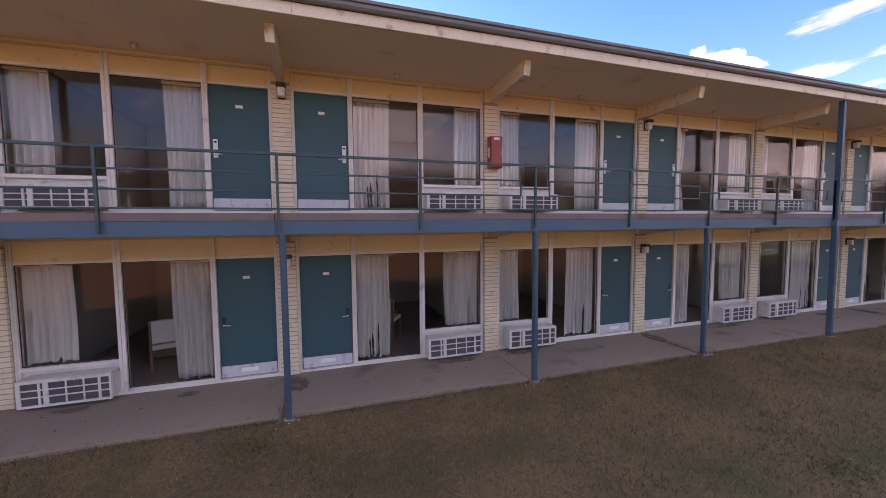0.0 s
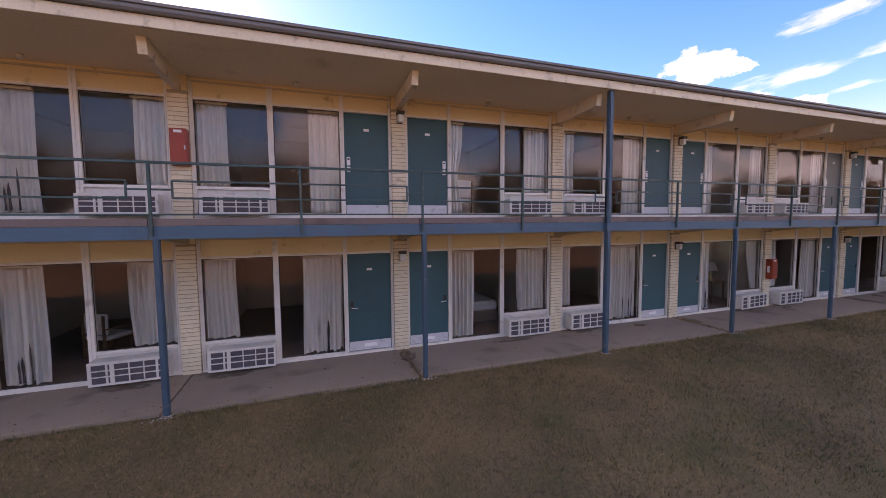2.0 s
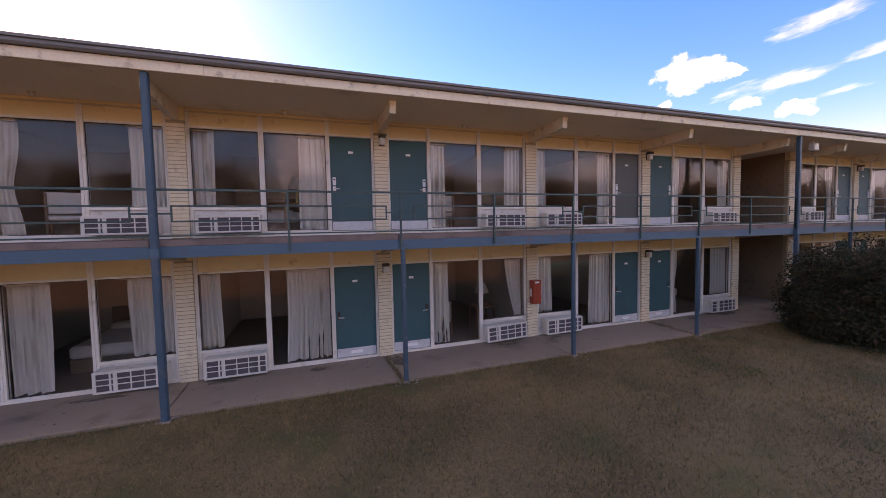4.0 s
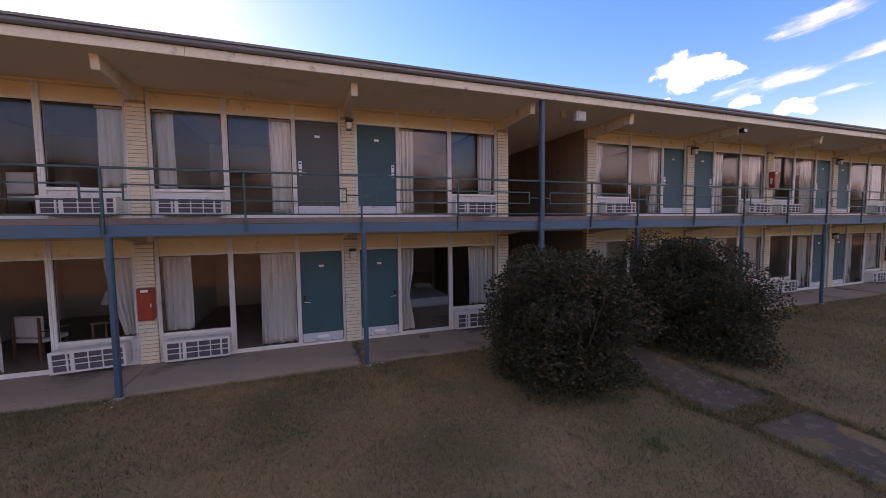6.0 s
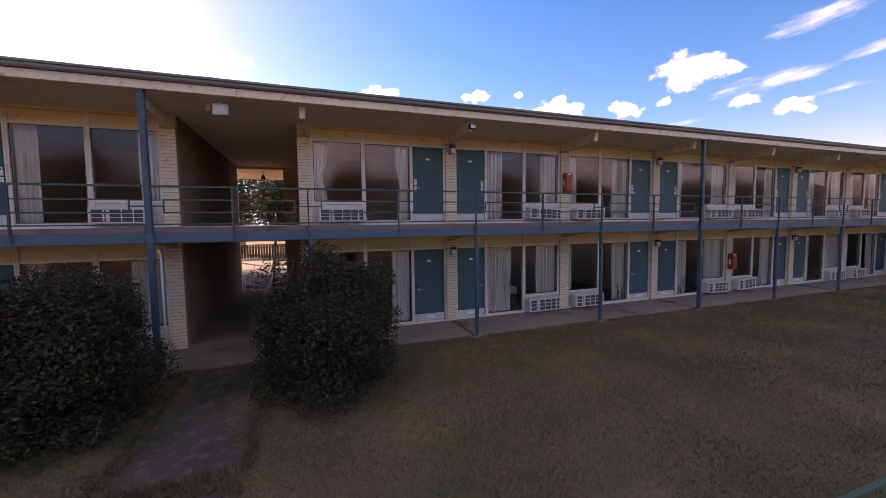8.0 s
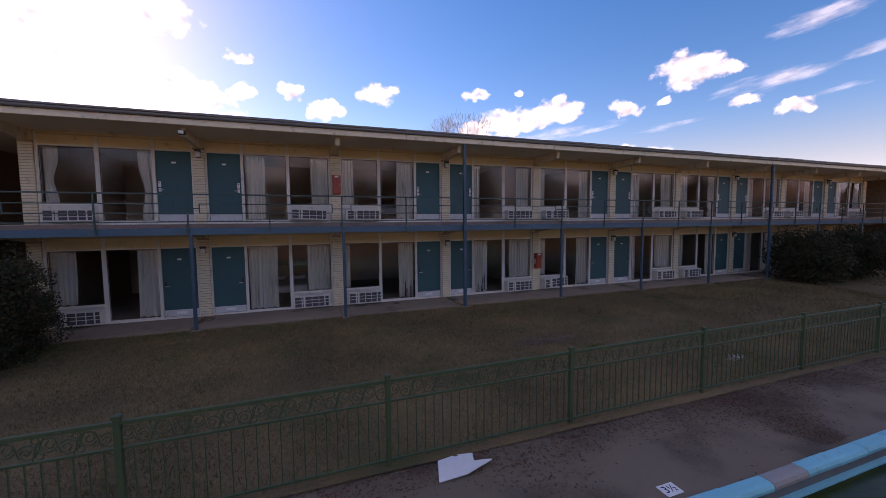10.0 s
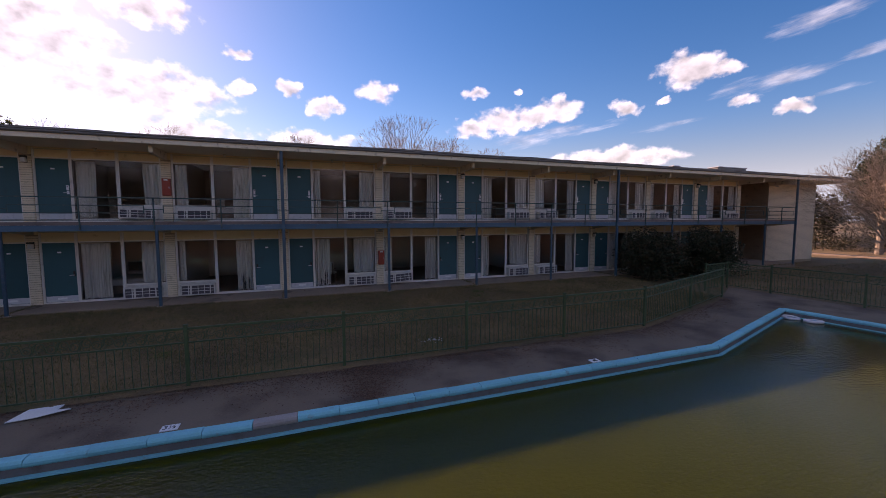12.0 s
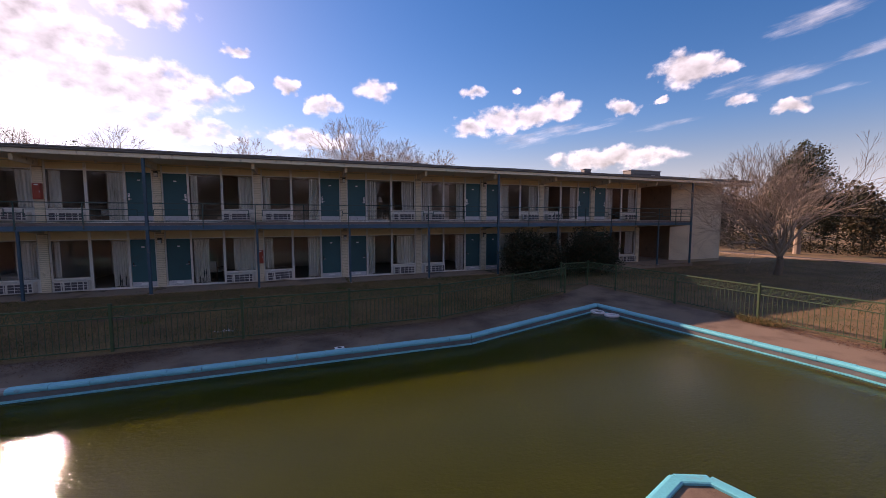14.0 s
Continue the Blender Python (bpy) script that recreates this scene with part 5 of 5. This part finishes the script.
tube(bm, (0, 0, 2.30), (-0.05, 0.05, 2.44), 0.022, sides=8)
o = solid("drain_pipe", bm, M_KICK, "thin pale drain pipe beside a blue post", "drain pipe", smooth=True)
o.matrix_world = pose(pier_x(7) + 0.19, POST_Y + 0.03, LAWN_Z)

# ---------------------------------------------------------------- plants
def grow(bm, p, d, length, radius, level, r, lift, thin):
    """A branch that bends a little, puts out side shoots and forks at its end."""
    p, d = Vector(p), Vector(d).normalized()
    steps = 4 if level > 3 else 3
    sides = 7 if radius > 0.05 else (5 if radius > 0.02 else 3)
    for q_ in range(steps):
        d = (d + Vector((r.gauss(0, 0.10), r.gauss(0, 0.10), r.gauss(0, 0.08) + lift))).normalized()
        q = p + d * length / steps
        r0, r1 = radius * (1 - 0.30 * q_ / steps), radius * (1 - 0.30 * (q_ + 1) / steps)
        tube(bm, p, q, max(r0, thin), max(r1, thin), sides=sides, cap=False)
        if level > 0 and 0 < q_ < steps - 1 and r.random() < 0.75:
            side = d.orthogonal().normalized()
            side.rotate(Matrix.Rotation(r.uniform(0, 6.283), 3, d))
            grow(bm, q, d + side * r.uniform(0.6, 1.0), length * r.uniform(0.42, 0.66), r1 * 0.45, max(level - 2, 0), r, lift, thin)
        p = q
    if level > 0:
        turn = r.uniform(0, 6.283)
        for k in range(3 if r.random() < 0.35 else 2):
            side = d.orthogonal().normalized()
            side.rotate(Matrix.Rotation(turn + k * 2.6 + r.uniform(-0.5, 0.5), 3, d))
            grow(bm, p, d + side * r.uniform(0.28, 0.62), length * r.uniform(0.68, 0.88), radius * 0.7 * r.uniform(0.72, 0.95), level - 1, r, lift, thin)


def bare_tree(label, x, y, z, trunk, girth, limbs, reach, slopes, levels, seed, lift=0.02, thin=0.006):
    """A leafless tree: tapered trunk, limbs that leave it at the given slopes, twigs that end in a rounded crown."""
    r = random.Random(seed)
    t = thing("bare_tree", label, "tree", pose(x, y, z), "trees")
    bm = bmesh.new()
    prev, rad = Vector((0, 0, -0.1)), girth * 1.25
    for i in range(4):
        q = Vector((r.gauss(0, 0.03), r.gauss(0, 0.03), trunk * (i + 1) / 4))
        nr = girth * (1.0 - 0.06 * i)
        tube(bm, prev, q, rad, nr, sides=10, cap=False)
        prev, rad = q, nr
    crown = bmesh.new()
    for i in range(limbs):
        a = 2.4 * i + r.uniform(-0.3, 0.3)
        way = Vector((math.cos(a), math.sin(a), slopes[i % len(slopes)] * r.uniform(0.85, 1.15)))
        grow(crown, prev - Vector((0, 0, r.uniform(0, 0.25) * trunk)), way, reach * r.uniform(0.85, 1.12), girth * r.uniform(0.34, 0.5), levels, r, lift, thin)
    part("trunk", bm, M_TRUNK, t, "grey trunk, coloured dark for shade", smooth=True)
    part("crown", crown, M_BARK, t, "bare grey branches and twigs, coloured pale for sunlight")
    return t


def crown_points(n, rx, ry, h, lumps, seed, base=0.0, shell=0.55):
    """Points for leaves in a lumpy crown whose foot is at base."""
    g = np.random.default_rng(seed)
    c = g.normal(size=(lumps, 3))
    c /= np.linalg.norm(c, axis=1, keepdims=True)
    c *= g.uniform(0.35, 0.78, (lumps, 1))
    which = g.integers(0, lumps, n)
    d = g.normal(size=(n, 3))
    d /= np.linalg.norm(d, axis=1, keepdims=True)
    size = g.uniform(0.24, 0.42, lumps)[which][:, None]
    p = c[which] + d * size * g.uniform(shell, 1.0, (n, 1)) ** 0.5
    p[:, 0] *= rx
    p[:, 1] *= ry
    p[:, 2] = base + (p[:, 2] * 0.5 + 0.5) * h
    return p[p[:, 2] > base - 0.02]


def shrub(x, y, rx, ry, h, seed, n=16000, size=0.075):
    r = random.Random(seed)
    s = thing("shrub", "large rounded dark evergreen shrub with some brown leaves", "shrub", pose(x, y, LAWN_Z - 0.02), "shrubs")
    bm = bmesh.new()
    for i in range(46):
        a, q = r.uniform(0, 6.283), r.uniform(0.15, 0.9)
        foot = Vector((math.cos(a) * 0.25 * rx, math.sin(a) * 0.25 * ry, 0))
        mid_p = Vector((math.cos(a) * q * 0.7 * rx, math.sin(a) * q * 0.7 * ry, h * r.uniform(0.3, 0.5)))
        top = Vector((math.cos(a) * q * rx, math.sin(a) * q * ry, h * r.uniform(0.6, 1.02) * (1 - 0.35 * q * q)))
        tube(bm, foot, mid_p, 0.015, 0.010, sides=4, cap=False), tube(bm, mid_p, top, 0.009, 0.003, sides=4, cap=False)
    part("branchwork", bm, M_STEM, s)
    p = crown_points(n, rx, ry, h * 1.0, 46, seed, 0.12, 0.3)
    ob = new("leaves", quads("leaves", leaf_quads(p, size, 0.7), M_BUSH))
    ob.parent = s
    # full skirts down to the grass
    low = crown_points(n, rx * 1.0, ry * 1.0, h * 0.95, 54, seed + 50, -0.62, 0.2)
    low = low[low[:, 2] > 0.01]
    ob = new("lower_leaves", quads("lower_leaves", leaf_quads(low, size, 0.7), M_BUSH))
    ob.parent = s
    return s


shrub(26.71, -3.25, 1.42, 1.6, 2.4, 11, 46000, 0.062)
shrub(30.6, -2.85, 1.4, 1.9, 2.5, 12, 46000, 0.062)
shrub(59.3, -2.5, 2.0, 1.7, 2.4, 13, 12000, 0.11)
shrub(63.3, -2.5, 2.1, 1.7, 2.5, 14, 12000, 0.11)

bare_tree("wide bare deciduous tree on the lawn, grey twigs coloured sun-pale", 73.05, -6.45, FIELD_Z, 1.25, 0.17, 12, 1.66, (3.4, 2.2, 1.5, 1.0, 0.8), 6, 5, 0.022, 0.005)
# crowns that show above the roof: bearing and height as seen from the end of the walk
for i, (az, el, w) in enumerate(((7.3, 13.2, 1.0), (3.3, 11.4, .9), (12.6, 12.4, 1.0), (18.4, 11.3, .9), (-7.5, 10.6, .9), (-20.6, 9.8, .9), (-28.3, 9.2, .9), (10.4, 11.4, .9))):
    d = 46 + 2 * (i % 3)
    hh = 2.7 + d / math.cos(radians(az)) * math.tan(radians(el)) + 2.0
    bare_tree("bare winter tree behind the building", 47.9 + d * math.tan(radians(az)), -19.7 + d, FIELD_Z, hh * 0.55, 0.2, 7, hh * 0.125 * w, (2.2, 1.2, 0.7), 5, 20 + i, 0.02, 0.011)


def evergreen(x, y, h, rx, seed, n=9000, size=0.22):
    t = thing("evergreen_tree", "tall dark broadleaf evergreen tree", "tree", pose(x, y, FIELD_Z), "trees")
    bm = bmesh.new()
    tube(bm, (0, 0, -0.1), (0.1, 0, h * 0.8), 0.28, 0.06, sides=9)
    r = random.Random(seed)
    for i in range(18):
        a, z = r.uniform(0, 6.283), h * r.uniform(0.22, 0.6)
        tube(bm, (0.05, 0, z), (math.cos(a) * rx * 0.5, math.sin(a) * rx * 0.5, z + 0.6), 0.07, 0.02, sides=5, cap=False)
    part("trunk", bm, M_BARK, t)
    p = crown_points(n, rx, rx, h * 0.86, 60, seed, h * 0.14, 0.3)
    p[:, :2] *= (1.2 - 0.7 * np.clip((p[:, 2:3] - h * 0.2) / (h * 0.85), 0, 1))
    ob = new("leaves", quads("leaves", leaf_quads(p, size), M_EVER))
    ob.parent = t


evergreen(89.5, 0.95, 10.2, 3.0, 31, 26000, 0.2)
evergreen(97.0, -8.5, 6.5, 3.6, 32, 6000, 0.26)
# seeds 34 and 37: unseen trees, added to keep sun off the passage floor
for x, y, h, rx, seed in ((28.4, 29.2, 9.4, 4.2, 33), (21.4, 20.6, 11.0, 4.4, 34), (16.6, 25.6, 12.0, 4.8, 37), (34.2, 30.4, 10.0, 4.4, 35), (30.6, 34.5, 12.0, 5.0, 36), (23.4, 37.5, 12.5, 4.8, 38)):
    evergreen(x, y, h, rx, seed, 15000, 0.24)


def woods(name, spots, seed, label, count=800, wide=1.0):
    """Far woods: trunks and crowns of many loose leaf clumps in one mesh."""
    g = np.random.default_rng(seed)
    pts = []
    for x, y, h in spots:
        rx = h * g.uniform(0.28, 0.45) * wide
        p = crown_points(count, rx, rx, h * 0.9, 16, int(g.integers(1e6)), h * 0.05, 0.2) + np.array([x, y, -0.2 - (0.28 * h if wide > 1 else 0)])
        pts.append(leaf_quads(p, h * (0.023 if count > 800 else 0.05), narrow=0.8))
        w = 0.02 * h
        for dx, dy in ((w, 0), (0, w)):
            pts.append(np.array([[(x - dx, y - dy, -0.3), (x + dx, y + dy, -0.3), (x + dx * .5, y + dy * .5, h * .6), (x - dx * .5, y - dy * .5, h * .6)]]))
    tagged(new(name, quads(name, np.concatenate(pts), M_WOODS)), label, "woods", "", "stuff")


g = np.random.default_rng(3)
spots = [(x + g.uniform(-3, 3), -54 + g.uniform(-8, 7), g.uniform(12.5, 17) + (3.0 if g.random() < 0.12 else 0)) for x in np.arange(-60, 170, 2.3)]
woods("woods", spots, 41, "brown and green winter woods across the field", 2300)
spots = [(x + g.uniform(-1, 1), -47 + g.uniform(-2, 2), g.uniform(2.5, 5)) for x in np.arange(-60, 170, 2.2)]
woods("undergrowth", spots, 45, "dark brush at the foot of the woods", 500, 1.8)
spots = [(128 + g.uniform(-12, 25), y + g.uniform(-3, 3), g.uniform(8, 13)) for y in np.arange(-70, 110, 3.6)]
spots += [(101 + g.uniform(-5, 6), y, g.uniform(4.5, 7.5)) for y in np.arange(-36, 40, 1.3)]
woods("woods", spots, 42, "brown winter woods and scrub beyond the road")
spots = [(g.uniform(90.5, 98), y + g.uniform(-1, 1), g.uniform(1.3, 3.6)) for y in np.arange(-40, 60, 1.1)]
woods("undergrowth", spots, 44, "dark brown winter brush along the lane", 560, 2.4)
spots = [(x + g.uniform(-3, 3), 95 + g.uniform(-8, 12), g.uniform(10.5, 15)) for x in np.arange(-60, 130, 3.6)]
woods("woods", spots, 43, "winter woods behind the building")

road = solid("road", boxes((84.5, 86.7, -160, 160, FIELD_Z - 0.2, FIELD_Z + 0.02)), M_LANE, "worn brown asphalt lane", "road", "structure")
solid("kerb", boxes((84.2, 84.495, -160, 160, FIELD_Z - 0.2, FIELD_Z + 0.12), bevel=0.02), M_WALK, "pale concrete kerb", "kerb", "structure")

# ---------------------------------------------------------------- grass, leaf litter
def blades(name, x0, x1, y0, y1, n, height, width, ground_z, label, keep=None, material=None):
    gx, gy = rng.uniform(x0, x1, n), rng.uniform(y0, y1, n)
    if keep is not None:
        ok = keep(gx, gy)
        gx, gy = gx[ok], gy[ok]
    n = len(gx)
    gz = ground_z(gx, gy)
    a = rng.uniform(0, 2 * np.pi, n)
    h = height * rng.uniform(0.5, 1.4, n)
    lean = rng.normal(0, 0.6, (n, 2)) * h[:, None]
    wx, wy = np.cos(a) * width, np.sin(a) * width
    base = np.stack([gx, gy, gz - 0.01], 1)
    w = np.stack([wx, wy, np.zeros(n)], 1)
    tip = base + np.stack([lean[:, 0], lean[:, 1], h], 1)
    pts = np.stack([base - w, base + w, tip + w * 0.25, tip - w * 0.25], 1)
    tagged(new(name, quads(name, pts, material or M_BLADE)), label, "grass", "", "stuff")


def lawn_height(x, y):
    return LAWN_Z - 0.14 * np.clip((-1.65 - y) / 7.3, 0, 1)


def on_lawn(x, y):
    fence_y = np.where(x < 51.7, -8.8, -8.8 + (x - 51.7) * 0.32)
    path_ = (x > 28.0) & (x < 29.45) & (y > -8.3) & ~((y < -5.3) & (y > -5.62))
    return (y > fence_y) & ~path_


blades("grass", -6, 58, -8.9, -1.60, 440000, 0.048, 0.0048, lawn_height, "short dry winter grass blades", on_lawn)
blades("grass", 61.2, 84.2, -26, -2, 60000, 0.05, 0.012, lambda x, y: np.full(len(x), FIELD_Z), "short dry grass beyond the fence")


edge_y = lambda x, y: np.full(len(x), WALK_Z - 0.04)
blades("grass", -6, 73, -1.72, -1.54, 9000, 0.06, 0.005, edge_y, "tufts of dry grass along the edge of the walk")


def litter(name, pts, size, label, material=None):
    q = leaf_quads(np.asarray(pts), size, narrow=0.6)
    q[:, :, 2] = q[:, :1, 2] * 0 + np.asarray(pts)[:, None, 2] + (q[:, :, 2] - np.asarray(pts)[:, None, 2]) * 0.25
    tagged(new(name, quads(name, q, material or M_LITTER)), label, "leaf litter", "", "stuff")


n = 20000
lx = rng.uniform(34, 58, n)
edge = np.where(lx < 51.7, -8.80, -8.80 + (lx - 51.8) * 0.333)
ly = edge - np.abs(rng.normal(0, 0.4, n)) * (0.6 + 0.9 * np.sin(lx * 1.3) ** 2)
litter("leaf_litter", np.stack([lx, ly, np.full(n, DECK_Z + 0.012)], 1), 0.045, "brown leaf litter along the pool fence")
n = 3200
lx, ly = rng.uniform(-5, 58, n), rng.uniform(-8.5, -0.1, n)
lz = np.where(ly > -1.6, WALK_Z + 0.012, lawn_height(lx, ly) + 0.025)
litter("leaf_litter", np.stack([lx, ly, lz], 1), 0.055, "scattered fallen leaves on lawn and walk")
n = 4200
ly = -9.0 - 1.45 * rng.uniform(0, 1, n) ** 1.2
lx = 43.85 + rng.normal(0, 1, n) * (0.16 + 0.42 * (ly + 10.45) / 1.45)
litter("leaf_litter", np.stack([lx, ly, np.full(n, DECK_Z + 0.014)], 1), 0.04, "heap of brown leaves by the coping")
n = 1500
spread = rng.normal(0, 1, (n, 2)) * (0.42, 0.14)
litter("leaf_litter", np.stack([42.55 + spread[:, 0], -5.6 + spread[:, 1], np.full(n, -0.14)], 1), 0.05, "dark bare patch of soil and leaves in the lawn", M_STAIN)
n = 60
litter("leaf_litter", np.stack([45.77 + rng.normal(0, 0.14, n), -7.88 + rng.normal(0, 0.08, n), np.full(n, DECK_Z + 0.05)], 1), 0.06, "pale scraps on the lawn behind the fence", M_KICK)
blades("weeds", 60.3, 61.0, -13.3, -11.9, 1400, 0.16, 0.006, lambda x, y: np.full(len(x), DECK_Z), "dry tufts of weeds at the foot of a fence post", lambda x, y: (x - 60.9) ** 2 * 3 + (y + 12.5) ** 2 < 0.5)
n = 2600
lx, ly = 60.75 + rng.normal(0, 0.20, n), rng.uniform(-17, -11.4, n)
litter("leaf_litter", np.stack([lx, ly, np.full(n, DECK_Z + 0.02)], 1), 0.06, "dry weeds and leaves at the fence post")


n = 900
lx = np.array([pier_x(k) + 0.085 for k in range(FIRST, LAST + 1)])[rng.integers(0, LAST - FIRST + 1, n)] + rng.normal(0, 0.13, n)
ly = POST_Y - 0.10 + rng.normal(0, 0.09, n)
litter("paint_chips", np.stack([lx, ly, np.full(n, LAWN_Z + 0.035)], 1), 0.035, "pale grit and paint chips at the post feet", M_KICK)

# damp stains and weeds on the walk
def stain(x, y, w, d, seed):
    bm = bmesh.new()
    v = []
    for i in range(18):
        a = 2 * math.pi * i / 18
        k = 0.55 + 0.6 * abs(noise.noise((math.cos(a) * 1.7 + seed, math.sin(a) * 1.7, seed * 0.37)))
        v.append((x + math.cos(a) * w * k, y + math.sin(a) * d * k))
    top_s = [bm.verts.new((px, py, WALK_Z + 0.0115)) for px, py in v]
    low_s = [bm.verts.new((px, py, WALK_Z - 0.02)) for px, py in v]
    bm.faces.new(top_s)
    for i in range(18):
        j = (i + 1) % 18
        bm.faces.new((low_s[i], low_s[j], top_s[j], top_s[i]))
    part("damp_stain", bm, M_STAIN, walkway, "dark damp stain")


for k, x, left in ROOMS:
    r = random.Random(k * 31 + 5)
    xa = x + (3.05 if left else PITCH - 3.05)
    stain(xa + r.uniform(-0.5, 0.3), -0.42 + r.uniform(-0.05, 0.05), r.uniform(0.25, 0.6), r.uniform(0.06, 0.14), k + 0.3)
    if r.random() < 0.7:
        stain(x + (1.7 if left else PITCH - 1.7) + r.uniform(-0.4, 0.4), -0.38, r.uniform(0.12, 0.25), r.uniform(0.10, 0.26), k + 7.1)
    if left:
        stain(x + r.uniform(-0.1, 0.2), -0.55, 0.22, 0.42, k + 3.7)
for k in range(FIRST, LAST + 1):
    if (k < 8) == (k % 2 == 0):
        blades("weeds", pier_x(k) - 0.06, pier_x(k) + 0.06, -1.7, -0.13, 420, 0.06, 0.004, lambda x, y: np.full(len(x), WALK_Z - 0.01), "dark weeds in a joint of the walk")

# grass growing over the edges of the path, weeds in the lawn
for x0, x1, y0, y1 in ((27.86, 28.06, -5.3, -1.7), (29.38, 29.56, -5.3, -1.7), (28.0, 29.5, -5.66, -5.24), (28.02, 28.18, -8.4, -5.6), (29.36, 29.52, -8.4, -5.6)):
    blades("grass", x0, x1, y0, y1, int(2600 * (x1 - x0) * (y1 - y0) + 500), 0.06, 0.006, lambda x, y: lawn_height(x, y) + 0.01, "dry grass growing over the path's edge")
rw = random.Random(9)
wx, wy = [], []
for i in range(26):
    cx, cy, cr = rw.uniform(21, 33) if i < 14 else rw.uniform(-3, 50), rw.uniform(-7.5, -2.2), rw.uniform(0.08, 0.22)
    wx += [rw.gauss(cx, cr) for _ in range(160)]
    wy += [rw.gauss(cy, cr) for _ in range(160)]
wp = np.stack([np.array(wx), np.array(wy), lawn_height(np.array(wx), np.array(wy)) + 0.02], 1)
tagged(new("weeds", quads("weeds", leaf_quads(wp, 0.04, narrow=0.45), M_WEED)), "small green weeds in the lawn", "weeds", "", "stuff")
n = 1500
side = rng.integers(0, 3, n)
px = np.where(side == 0, 27.98 + rng.normal(0, .07, n), np.where(side == 1, 29.48 + rng.normal(0, .07, n), rng.uniform(28, 29.5, n)))
py = np.where(side == 2, -5.45 + rng.normal(0, .12, n), rng.uniform(-8, -1.7, n))
litter("leaf_litter", np.stack([px, py, lawn_height(px, py) + 0.035], 1), 0.045, "brown leaves gathered along the path")
